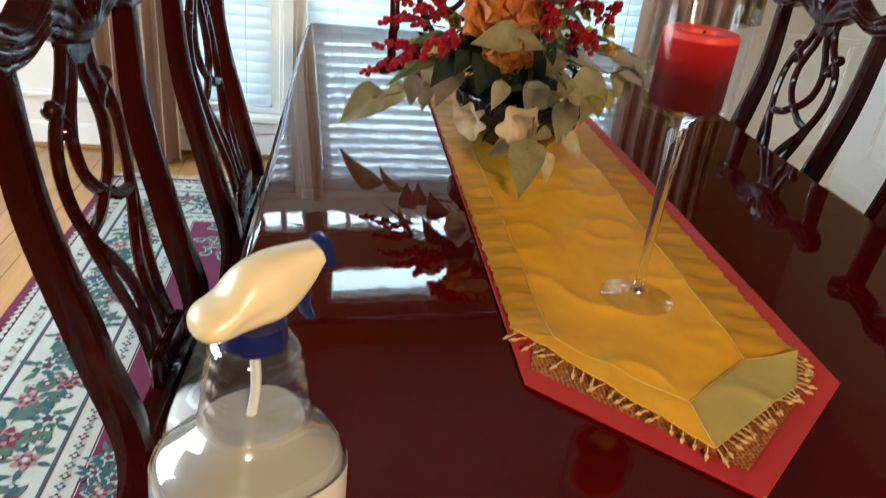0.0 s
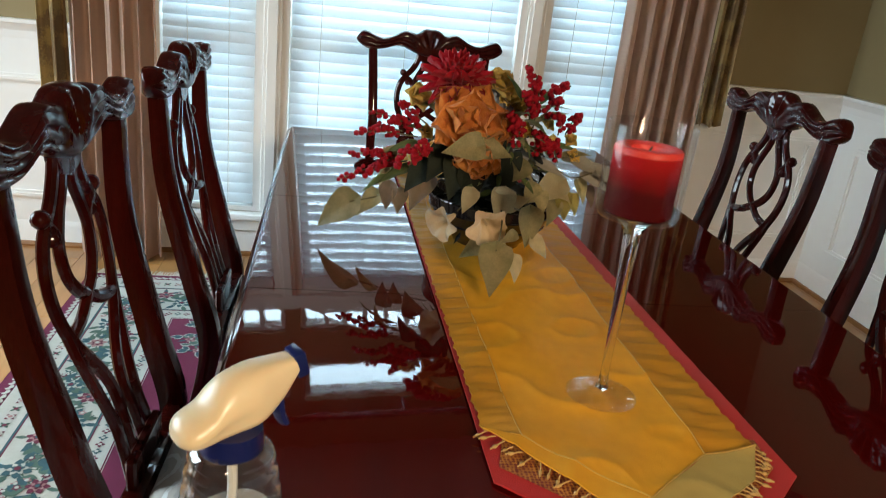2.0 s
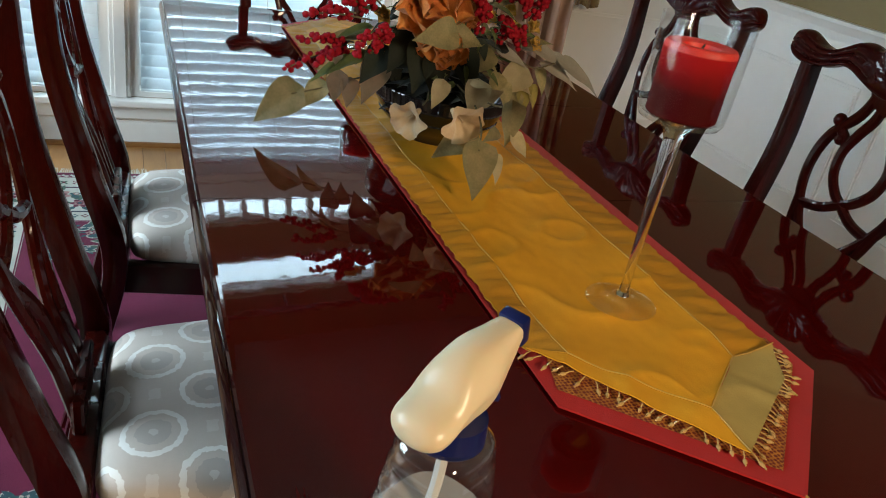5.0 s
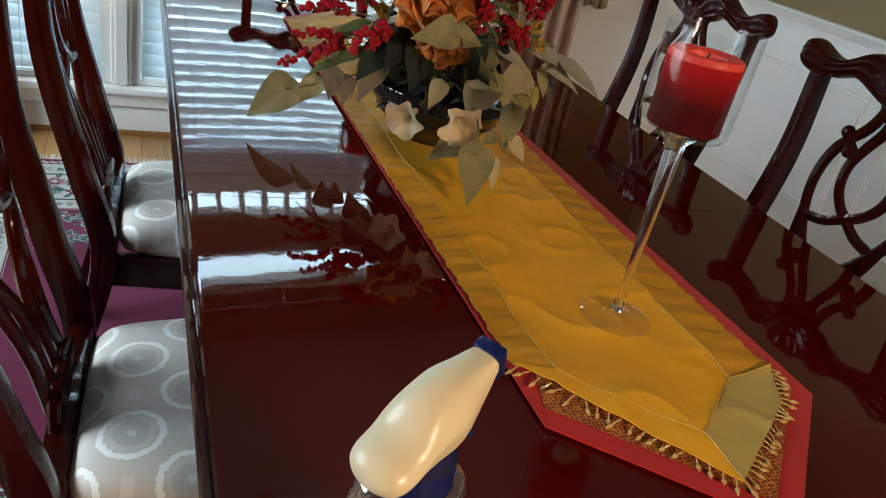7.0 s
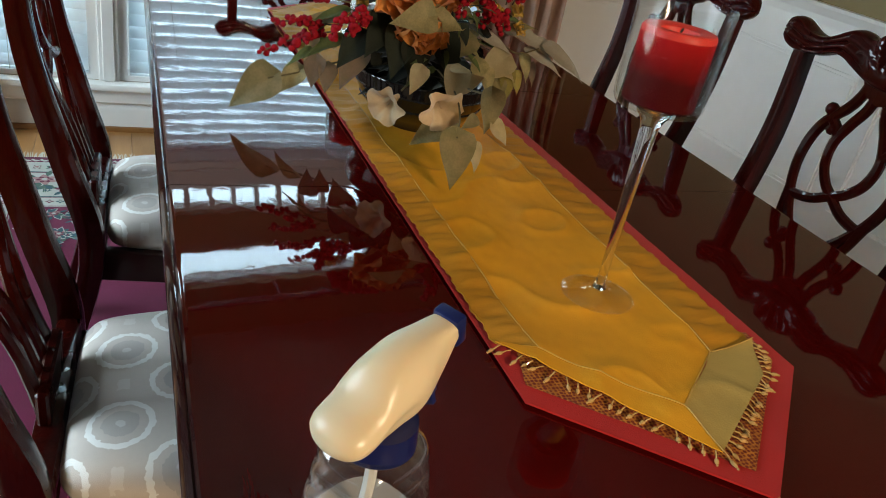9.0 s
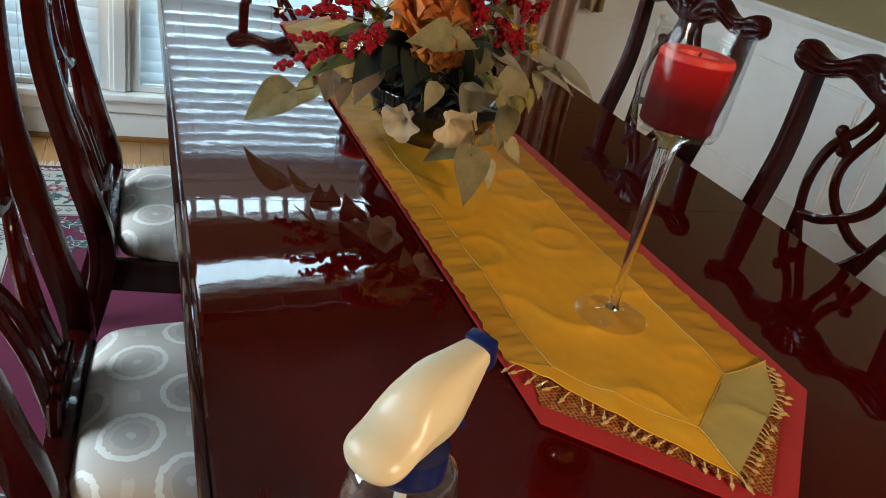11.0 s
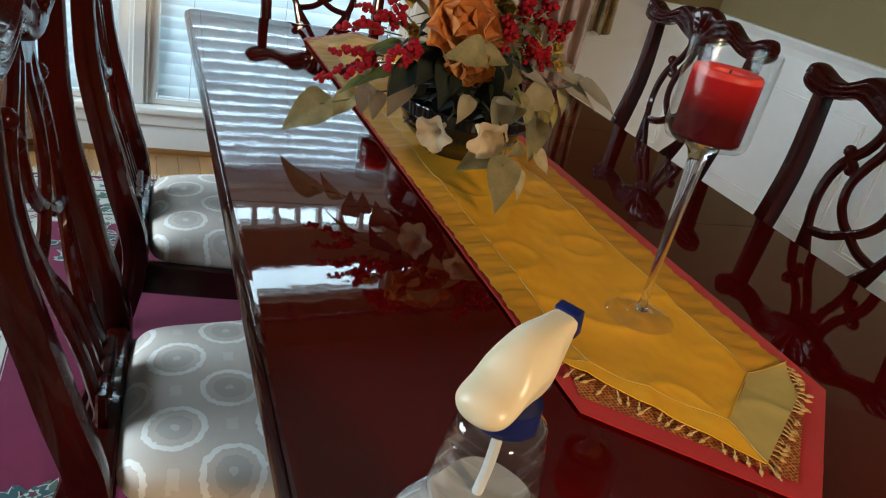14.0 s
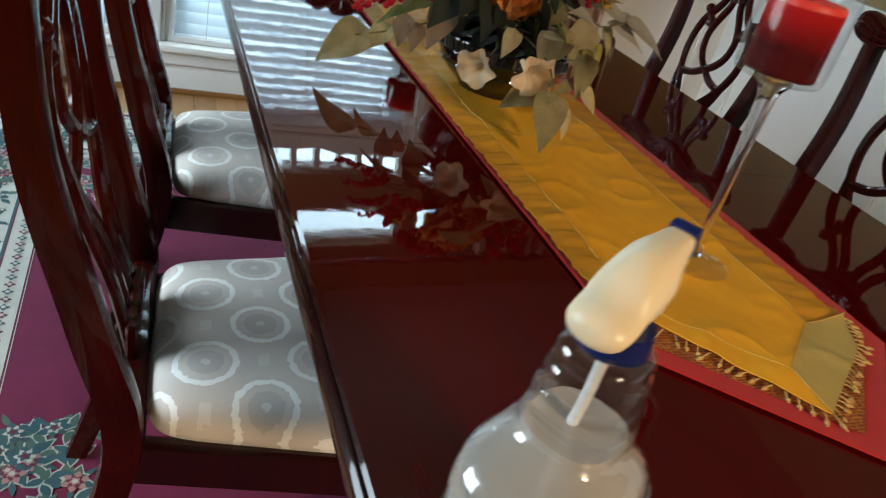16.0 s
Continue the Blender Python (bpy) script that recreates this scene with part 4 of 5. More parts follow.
    inn = [(-0.174, 0.025), (0.174, 0.025), (0.228, 0.40), (-0.228, 0.40)]
    vo = [[bm.verts.new((*p, z)) for p in q] for z in (0.345, 0.412)]
    vi = [[bm.verts.new((*p, z)) for p in inn] for z in (0.345, 0.412)]
    for k in range(4):
        j = (k + 1) % 4
        bm.faces.new((vo[0][k], vo[0][j], vo[1][j], vo[1][k]))
        bm.faces.new((vi[0][j], vi[0][k], vi[1][k], vi[1][j]))
        bm.faces.new((vo[1][k], vo[1][j], vi[1][j], vi[1][k]))
        bm.faces.new((vo[0][j], vo[0][k], vi[0][k], vi[0][j]))
    bmesh.ops.bevel(bm, geom=bm.edges[:], offset=0.003, segments=1, affect="EDGES")
    part("seat_frame", bm, M_dark, c)
    # upholstered drop-in seat
    bm = bmesh.new()
    rings = []
    for inset, z in ((0.012, 0.405), (0.002, 0.412), (-0.002, 0.424), (0.001, 0.438), (0.008, 0.450), (0.022, 0.460), (0.05, 0.468), (0.10, 0.474), (0.16, 0.476)):
        ring = []
        for k in range(48):
            w = 2 * math.pi * (k + 0.5) / 48
            cw, sw = math.cos(w), math.sin(w)
            e = 0.22
            x, y = math.copysign(abs(cw) ** e, cw), math.copysign(abs(sw) ** e, sw)
            v = (y + 1) / 2
            half = 0.182 + 0.064 * v
            ring.append(((half - inset) * x, 0.222 + (0.198 - inset) * y, z))
        rings.append(ring)
    ring_skin(bm, rings)
    bmesh.ops.recalc_face_normals(bm, faces=bm.faces)
    part("seat", bm, M_fabric, c, "taupe seat with pale ring pattern", 60)
    for s in (-1, 1):
        bm = bmesh.new()
        pts = spline([(s * 0.236, 0.405, 0.40), (s * 0.250, 0.420, 0.32), (s * 0.236, 0.406, 0.18), (s * 0.232, 0.402, 0.07), (s * 0.242, 0.412, 0.02), (s * 0.244, 0.414, 0.0)], 5)
        n = len(pts)
        tube(bm, pts, [0.028 - 0.014 * math.sin(math.pi * min(1, i / n * 0.95)) * (i / n) for i in range(n)], n=12)
        ball(bm, (s * 0.244, 0.414, 0.025), 0.026, 12, (1, 1, 0.95))
        part("leg", bm, M_dark, c)
    return c


chair = build_chair()
chair.matrix_basis = pose(-0.142, 1.196, 0.0, 0, 0, -92.8)
for x, y, rz in ((-0.104, 1.850, -91.0), (1.215, 1.960, 90), (1.147, 1.229, 90), (0.494, 2.930, 180)):
    copy_thing(chair, pose(x, y, 0.0, 0, 0, rz))


# ---- table runner ----
def patch(bm, a, b, c, d, nu, nv, zf):
    """A grid over the quad a, b, c, d with heights zf(x, y, u, v)."""
    a, b, c, d = (Vector((*p, 0)) for p in (a, b, c, d))
    rows = []
    for j in range(nv + 1):
        v = j / nv
        row = []
        for i in range(nu + 1):
            u = i / nu
            p = a.lerp(b, u).lerp(d.lerp(c, u), v)
            dx, dy, dz = zf(p.x, p.y, u, v)
            row.append(bm.verts.new((p.x + dx, p.y + dy, dz)))
        rows.append(row)
    for p, q in zip(rows, rows[1:]):
        for i in range(nu):
            bm.faces.new((p[i], p[i + 1], q[i + 1], q[i]))


def crease(x, y):
    """Soft crumples that run across the cloth, with a few sharper creases."""
    a = noise.noise(Vector((x * 4 + 1.0 * noise.noise(Vector((x * 6, y * 6, 4))), y * 13, 1.7)))
    b = noise.noise(Vector((x * 9 - y * 7, y * 9 + x * 6, 7.3)))
    return 0.0030 * a + 0.0042 * (1 - abs(b)) ** 6 - 0.0011


def hump(x, y, f=9.0, seed=0.0):
    return noise.noise(Vector((x * f * 1.6, y * f, seed)))


runner = thing("table_runner", 0, 0, 0, label="gold taffeta runner with ruffled edge on a red cloth", category="table runner")
RED_Z = TZ + 0.0032


def red_z(x, y, u, v):
    return 0.0, 0.0, RED_Z + 0.0006 * hump(x, y, 14, 3) + 0.0012 * max(0, hump(x, y, 30, 5)) * (1 if u > 0.9 else 0.3)


RL, RR, RT = (0.312, 0.735), (0.661, 0.745), (0.489, 0.580)
FL, FR, FT = (0.299, 2.290), (0.647, 2.290), (0.474, 2.450)
bm = bmesh.new()
patch(bm, RL, RR, FR, FL, 24, 90, red_z)
patch(bm, RT, RT, RR, RL, 24, 14, red_z)
patch(bm, FL, FR, FT, FT, 24, 14, red_z)
bmesh.ops.remove_doubles(bm, verts=bm.verts[:], dist=0.0004)
bmesh.ops.recalc_face_normals(bm, faces=bm.faces)
bmesh.ops.solidify(bm, geom=bm.faces[:], thickness=0.0022)
part("red_cloth", bm, M_red_cloth, runner, "red velvet under layer", 60)


def flat_z(lift, amp=0.0004):
    return lambda x, y, u, v: (0.0, 0.0, RED_Z + lift + amp * hump(x, y, 25, 9))


def net_done(bm):
    bmesh.ops.recalc_face_normals(bm, faces=bm.faces)
    for f in bm.faces:
        if f.normal.z < 0:
            f.normal_flip()
    part("gold_net", bm, M_net, runner, "open gold net band over the red", 60)


bm = bmesh.new()
patch(bm, (0.322, 0.757), (0.489, 0.612), (0.468, 0.672), (0.342, 0.830), 20, 6, flat_z(0.0036))
patch(bm, (0.489, 0.612), (0.640, 0.758), (0.600, 0.800), (0.468, 0.672), 20, 6, flat_z(0.0036))
patch(bm, (0.640, 0.758), (0.646, 0.812), (0.620, 0.812), (0.620, 0.790), 4, 4, flat_z(0.0037))
net_done(bm)
bm = bmesh.new()
patch(bm, (0.314, 2.265), (0.475, 2.420), (0.465, 2.360), (0.336, 2.205), 20, 6, flat_z(0.0036))
patch(bm, (0.475, 2.420), (0.633, 2.270), (0.595, 2.210), (0.465, 2.360), 20, 6, flat_z(0.0036))
net_done(bm)

GA, GB, GC = (0.316, 0.822), (0.466, 0.634), (0.634, 0.790)
ga, gb, gc = (0.356, 0.802), (0.466, 0.695), (0.565, 0.778)
HA, HB, HC = (0.299, 2.235), (0.461, 2.405), (0.617, 2.240)
ha, hb, hc = (0.347, 2.220), (0.461, 2.345), (0.557, 2.225)
GZ = TZ + 0.0135


def centre_z(x, y, u, v):
    return 0.0, 0.0, GZ + 0.0024 * hump(x, y, 6, 1) + crease(x, y) + 0.0009 * hump(x, y, 30, 3) + 0.0004 * hump(x, y, 80, 5)


def ruffle(outer_u):
    def f(x, y, u, v):
        k = abs(u - (1 - outer_u))
        w = math.sin(2 * math.pi * y / 0.047 + 2.2 * hump(x, y, 5, 4) + 1.1 * u)
        w2 = math.sin(2 * math.pi * y / 0.019 + 3 * hump(x, y, 12, 6))
        return 0.0012 * k * w2 + 0.0010 * k * w, 0.0, GZ - 0.0040 * k + (centre_z(x, y, u, v)[2] - GZ) * (1 - k) + (0.0014 * w + 0.0009 * w2 + 0.0016 * hump(x, y, 22, 8)) * math.sin(math.pi * min(1, 0.15 + 0.75 * k))
    return f


def end_z(x, y, u, v):
    return 0.0, 0.0, -0.001 * (1 - v) + centre_z(x, y, u, v)[2]


def cloth(name, quads, material, label=""):
    bm = bmesh.new()
    for q, nu, nv, zf in quads:
        patch(bm, *q, nu, nv, zf)
    bmesh.ops.remove_doubles(bm, verts=bm.verts[:], dist=0.0003)
    bmesh.ops.recalc_face_normals(bm, faces=bm.faces)
    bmesh.ops.solidify(bm, geom=bm.faces[:], thickness=0.0013)
    return part(name, bm, material, runner, label, 60)


cloth("gold_centre", [((ga, gc, hc, ha), 44, 260, centre_z), ((gb, gb, gc, ga), 44, 22, centre_z), ((ha, hc, hb, hb), 44, 22, centre_z)], M_gold, "gold taffeta centre panel")
cloth("ruffled_border", [((GA, ga, ha, HA), 8, 260, ruffle(0))], M_gold2, "ruffled gold border")
cloth("ruffled_border", [((gc, GC, HC, hc), 8, 260, ruffle(1))], M_gold2, "ruffled gold border")
cloth("end_border", [((GA, GB, gb, ga), 26, 8, end_z)], M_gold, "plain gold end border")
GM, gm = (0.603, 0.733), (0.540, 0.755)
cloth("end_border", [((GB, GM, gm, gb), 22, 8, end_z), ((GM, GC, gc, gm), 12, 8, end_z)], M_sage, "paler sage gold end border")
cloth("end_border", [((HA, HB, hb, ha), 26, 8, end_z), ((HB, HC, hc, hb), 26, 8, end_z)], M_gold2)
# seams as fine stitched cords
for pts in ((ga, gb, gc), (ga, ha), (gc, hc), (GB, gb), (GC, gc)):
    bm = bmesh.new()
    line = []
    for p, q in zip(pts, pts[1:]):
        for k in range(40):
            x, y = p[0] + (q[0] - p[0]) * k / 40, p[1] + (q[1] - p[1]) * k / 40
            line.append((x, y, centre_z(x, y, 0, 0)[2] + 0.0003))
    tube(bm, line, 0.0008, n=5)
    part("seam", bm, M_thread, runner)
# bead fringe
bm = bmesh.new()
tube(bm, [(0, 0, 0), (0, 0.006, -0.0005), (0, 0.011, -0.0025)], 0.0011, n=5)
ball(bm, (0, 0.0135, -0.0025), 0.0036, 8, (0.8, 1.25, 0.8))
ball(bm, (0, 0.0185, -0.0030), 0.0016, 6)
first_bead = part("bead_drop", bm, M_bead, runner)
rb = random.Random(4)
spots = []
for p, q, n in ((GA, GB, 19), (GB, GM, 18), (GM, GC, 7), (HB, HA, 15), (HC, HB, 15)):
    d = (Vector(q) - Vector(p)).normalized()
    for k in range(n):
        t = (k + 0.5) / n
        spots.append((p[0] + (q[0] - p[0]) * t, p[1] + (q[1] - p[1]) * t, math.degrees(math.atan2(d.y, d.x)) + 180 + rb.uniform(-42, 42)))
for i, (x, y, a) in enumerate(spots):
    ob = first_bead if i == 0 else new("bead_drop", first_bead.data)
    ob.parent = runner
    ob.matrix_basis = pose(x, y, GZ - 0.0022, rb.uniform(-10, 2), 0, a) @ Matrix.Diagonal((0.80, rb.uniform(0.6, 1.05), 0.80, 1))
# long tassel at the near tip
bm = bmesh.new()
tube(bm, spline([(0.489, 0.582, RED_Z + 0.002), (0.494, 0.560, RED_Z), (0.503, 0.535, RED_Z - 0.0005), (0.509, 0.515, RED_Z - 0.0005)], 5), 0.0016, n=6)
ball(bm, (0.511, 0.507, RED_Z + 0.002), 0.005, 8)
tube(bm, [(0.512, 0.503, RED_Z + 0.002), (0.517, 0.478, RED_Z + 0.001)], [0.003, 0.006], n=8)
part("tassel", bm, M_thread, runner, "gold thread tassel")


# ---- candle holders ----
def candle_holder(x, y, h):
    """Tall stemmed glass with a thick-walled cup; h is the height of the cup's floor."""
    g = thing("candle_holder", x, y, TZ + 0.0190, label="tall clear glass candle holder standing on the gold runner", category="candle holder", group="candle holders")
    foot = [(0.0002, 0.0012), (0.020, 0.0008), (0.0425, 0.0), (0.0440, 0.0008), (0.0425, 0.0018), (0.030, 0.0028), (0.016, 0.0050), (0.0085, 0.0095), (0.0002, 0.0100)]
    shaft = [(0.0002, 0.0102), (0.0082, 0.0102), (0.0058, 0.018), (0.0052, 0.03)]
    shaft += [(0.0052 + 0.0050 * (k / 10) ** 1.7, 0.03 + (h - 0.055) * k / 10) for k in range(1, 11)]
    shaft += [(0.0135, h - 0.016), (0.0185, h - 0.010), (0.0195, h - 0.0067), (0.0002, h - 0.0066)]
    cup = [(0.0002, h - 0.0064), (0.0380, h - 0.0055), (0.0465, h - 0.003), (0.0500, h + 0.003), (0.0508, h + 0.012), (0.0522, h + 0.103), (0.0515, h + 0.1045), (0.0507, h + 0.103), (0.0490, h + 0.012), (0.0478, h + 0.004), (0.043, h + 0.0015), (0.0002, h + 0.001)]
    for nm, prof in (("foot", foot), ("stem", shaft), ("cup", cup)):
        bm = bmesh.new()
        lathe(bm, [(rr * 0.94 if nm == "cup" else rr, zz) for rr, zz in prof], 48)
        bmesh.ops.recalc_face_normals(bm, faces=bm.faces)
        part(nm, bm, {"cup": M_thin, "foot": M_foot, "stem": M_glass}[nm], g, smooth=50).visible_shadow = False
    return g


def pillar_candle(x, y, z, hc):
    c = thing("pillar_candle", x, y, z, label="thick dark red pillar candle burnt hollow on top", category="candle", group="pillar candles")
    bm = bmesh.new()
    r = 0.0382
    lathe(bm, [(0.0002, 0.0), (r - 0.002, 0.0), (r, 0.002), (r, hc * 0.45), (r + 0.0003, hc * 0.90)], 48)
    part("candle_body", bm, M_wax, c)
    bm = bmesh.new()
    lathe(bm, [(r + 0.0003, hc * 0.902), (r + 0.0002, hc - 0.004), (r - 0.002, hc - 0.0008), (r - 0.005, hc), (0.024, hc - 0.001), (0.020, hc - 0.003), (0.0185, hc - 0.008), (0.014, hc - 0.011), (0.0002, hc - 0.0125)], 48)
    part("candle_rim", bm, M_wax_top, c, "lighter red translucent rim, glow put into its colour")
    bm = bmesh.new()
    tube(bm, spline([(0, 0, hc - 0.013), (0.001, 0.0005, hc - 0.006), (0.004, 0.001, hc - 0.0005)], 4), [0.0013] * 8 + [0.0009], n=6)
    part("wick", bm, M_wick, c)
    return c


candle_holder(0.478, 0.890, 0.2360)
pillar_candle(0.478, 0.890, TZ + 0.0190 + 0.2373, 0.078)
candle_holder(0.458, 2.050, 0.1765)
pillar_candle(0.458, 2.050, TZ + 0.0190 + 0.1775, 0.070)

# ---- spray bottle ----
bottle = thing("spray_bottle", 0.0760, 0.513, TZ, 31.0, label="clear plastic spray bottle with cream trigger head, on the table", category="spray bottle")


def sections(bm, rows, n=32, e=0.75):
    rings = []
    for z, cx, rx, ry in rows:
        ring = []
        for k in range(n):
            w = 2 * math.pi * k / n
            cw, sw = math.cos(w), math.sin(w)
            ring.append((cx + rx * math.copysign(abs(cw) ** e, cw), ry * math.copysign(abs(sw) ** e, sw), z))
        rings.append(ring)
    ring_skin(bm, rings)
    bmesh.ops.recalc_face_normals(bm, faces=bm.faces)


BODY = [(0.0, -0.004, 0.0473, 0.0395), (0.003, -0.004, 0.0548, 0.0442), (0.012, -0.004, 0.0586, 0.047), (0.06, -0.004, 0.0595, 0.0479), (0.102, -0.004, 0.0595, 0.0479), (0.113, -0.004, 0.0588, 0.0475), (0.121, -0.004, 0.0558, 0.0451), (0.127, -0.003, 0.0491, 0.0414), (0.133, -0.002, 0.0397, 0.0357), (0.138, 0.0, 0.0345, 0.0317), (0.142, 0.0, 0.0312, 0.0287), (0.146, 0.0, 0.0304, 0.028), (0.152, 0.0, 0.032, 0.0294), (0.158, 0.0, 0.0308, 0.0283), (0.161, 0.0, 0.029, 0.0267), (0.166, 0.0, 0.0303, 0.0279), (0.172, 0.0, 0.029, 0.0267), (0.175, 0.0, 0.0272, 0.025), (0.18, 0.0, 0.0284, 0.0261), (0.186, 0.0, 0.027, 0.0248), (0.189, 0.0, 0.0251, 0.0231), (0.194, 0.0, 0.026, 0.0239), (0.199, 0.0, 0.024, 0.0221), (0.2015, 0.0, 0.0205, 0.0189), (0.204, 0.0, 0.0165, 0.0165), (0.209, 0.0, 0.014, 0.014)]
bm = bmesh.new()
sections(bm, BODY)
part("bottle_body", bm, M_clear, bottle, "clear ribbed plastic body", 50).visible_shadow = False
bm = bmesh.new()
sections(bm, [(z + 0.0015 if z < 0.01 else z, cx, rx - 0.002, ry - 0.002) for z, cx, rx, ry in BODY if z < 0.150])
part("liquid", bm, M_liquid, bottle, "cloudy cleaning liquid", 50)
bm = bmesh.new()
tube(bm, spline([(0.0, 0.0, 0.195), (0.001, 0.001, 0.165), (-0.004, 0.002, 0.13), (-0.012, 0.0, 0.06)], 5), 0.0032, n=8)
part("dip_tube", bm, M_rod, bottle)
# label wrapped on the front face, with a blue oval border
bm = bmesh.new()
rings = []
for z in (0.014, 0.035, 0.060, 0.085, 0.102, 0.108):
    rings.append([(-0.004 + 0.0600 * math.copysign(abs(math.cos(w)) ** 0.75, math.cos(w)), 0.0484 * math.copysign(abs(math.sin(w)) ** 0.75, math.sin(w)), z + (0.004 * math.sin((w - math.pi) ) if z > 0.10 else 0)) for w in [math.pi * (1.06 + 0.88 * k / 24) for k in range(25)]])
ring_skin(bm, rings, caps=False, closed=False)
part("paper_label", bm, M_paper, bottle, "white paper label with a blue border", 60)
bm = bmesh.new()
path = []
for k in range(41):
    w = 2 * math.pi * k / 40
    px, pz = -0.004 + 0.049 * math.cos(w), 0.062 + 0.038 * math.sin(w)
    q = max(0.0, 1 - (abs(px + 0.004) / 0.0602) ** (2 / 0.75)) ** (0.75 / 2)
    path.append((px, -0.0488 * q - 0.0004, pz))
tube(bm, path, 0.0013, 0.0007, n=6)
for z, xa, xb in ((0.060, -0.032, 0.016), (0.048, -0.026, 0.010)):
    tube(bm, [(xa + (xb - xa) * k / 6, -0.0490 * max(0.0, 1 - (abs(xa + (xb - xa) * k / 6 + 0.004) / 0.0602) ** (2 / 0.75)) ** (0.75 / 2) - 0.0004, z + 0.003 * k / 6) for k in range(7)], 0.0022, 0.0006, n=6)
part("label_print", bm, M_ink, bottle, "blue border and bars of print")
bm = bmesh.new()
lathe(bm, [(0.0142, 0.2020), (0.0188, 0.1995), (0.0195, 0.2005), (0.0186, 0.2145), (0.0150, 0.2150), (0.012, 0.2155)], 40)
part("collar", bm, M_blue_plastic, bottle, "navy blue screw collar")
bm = bmesh.new()
# outline of the head: along, top, underside, half width
HEAD = [(-0.0366, 0.2215, 0.218, 0.0026), (-0.0356, 0.225, 0.215, 0.0084), (-0.0327, 0.2285, 0.2125, 0.0134), (-0.0285, 0.2312, 0.211, 0.0162), (-0.0232, 0.2338, 0.2106, 0.0173), (-0.0178, 0.2378, 0.2108, 0.0174), (-0.0107, 0.2467, 0.2114, 0.0173), (-0.0014, 0.2525, 0.2121, 0.0173), (0.0124, 0.2549, 0.2151, 0.0162), (0.0262, 0.2553, 0.2267, 0.0114), (0.037, 0.2551, 0.2403, 0.0085), (0.04, 0.2549, 0.2435, 0.0079)]
fine = [(p.x, p.y, p.z) for p in spline([(x, t, u) for x, t, u, w in HEAD], 5)]
half = [p.x for p in spline([(w, x, 0) for x, t, u, w in HEAD], 5)]
rings = []
for (x, zt, zb), hw in zip(fine, half):
    ring = []
    k1 = min(1, max(0, x / 0.036))
    e = 0.92 - 0.36 * k1
    hh, zc = (zt - zb) / 2, (zt + zb) / 2
    groove = 0.14 * math.exp(-(((x + 0.004) / 0.020) ** 2))
    for k in range(36):
        w = 2 * math.pi * k / 36
        cw, sw = math.cos(w), math.sin(w)
        a, b = math.copysign(abs(cw) ** e, cw), math.copysign(abs(sw) ** e, sw)
        waist = 1 - groove * math.exp(-(((b + 0.35) / 0.28) ** 2)) - 0.12 * max(0, b) * (1 - k1)
        ring.append((x - 0.35 * hh * b * k1, hw * a * waist, zc + hh * b))
    rings.append(ring)
ring_skin(bm, rings)
bmesh.ops.recalc_face_normals(bm, faces=bm.faces)
part("trigger_head", bm, M_cream_plastic, bottle, "cream moulded trigger head", 60)
bm = bmesh.new()
box(bm, -0.005, 0.005, -0.0112, 0.0112, -0.0108, 0.0108, 0.002, 2)
bmesh.ops.transform(bm, matrix=pose(0.0430, 0, 0.2490, 0, -14, 0) @ Matrix.Diagonal((0.8, 0.70, 0.8, 1)), verts=bm.verts[:])
part("nozzle", bm, M_blue_plastic, bottle, "navy blue nozzle tip")
bm = bmesh.new()
tube(bm, spline([(0.024, 0, 0.238), (0.029, 0, 0.230), (0.030, 0, 0.221), (0.033, 0, 0.211), (0.037, 0, 0.206)], 5), [0.004] * 12 + [0.0035] * 6 + [0.002] * 3, [0.008] * 12 + [0.007] * 6 + [0.004] * 3, n=8, side=(0, 1, 0))
part("trigger", bm, M_blue_plastic, bottle, "navy blue trigger")

# ---- flower arrangement ----
CX, CY = 0.442, 1.475
bouquet = thing("flower_arrangement", 0, 0, 0, label="silk autumn flower arrangement in a low black bowl", category="flower arrangement")
bm = bmesh.new()
lathe(bm, [(0.0002, 0.0), (0.060, 0.0), (0.066, 0.002), (0.068, 0.008), (0.088, 0.024), (0.106, 0.042), (0.109, 0.046), (0.108, 0.049), (0.117, 0.066), (0.1195, 0.070), (0.1185, 0.073), (0.122, 0.090), (0.121, 0.094), (0.116, 0.091), (0.104, 0.060), (0.0002, 0.050)], 40, (CX, CY, TZ + 0.012))
part("bowl", bm, M_pot, bouquet, "low glossy black bowl")


def leaf_mesh(name, material, lobes=0.30, width=0.45, droop=0.25, fold=0.32, wav=0.012, power=0.55):
    bm = bmesh.new()
    NT, NS = 10, 6
    rows = []
    for j in range(NT + 1):
        t = j / NT
        hw = width * math.sin(math.pi * min(0.999, t ** power)) ** 0.85 * (1 - 0.46 * t ** 1.3)
        row = []
        for i in range(-NS, NS + 1):
            s = i / NS
            y = t - lobes * abs(s) * (1 - t) ** 2
            z = fold * hw * abs(s) ** 1.4 - droop * t * t + wav * math.sin(t * 11 + i) * abs(s)
            row.append(bm.verts.new((hw * s, y, z)))
        rows.append(row)
    for a, b in zip(rows, rows[1:]):
        for i in range(2 * NS):
            try:
                bm.faces.new((a[i], a[i + 1], b[i + 1], b[i]))
            except ValueError:
                pass
    bmesh.ops.remove_doubles(bm, verts=bm.verts[:], dist=0.0005)
    me = bpy.data.meshes.new(name)
    bm.to_mesh(me)
    bm.free()
    me.polygons.foreach_set("use_smooth", [True] * len(me.polygons))
    me.materials.append(material)
    return me


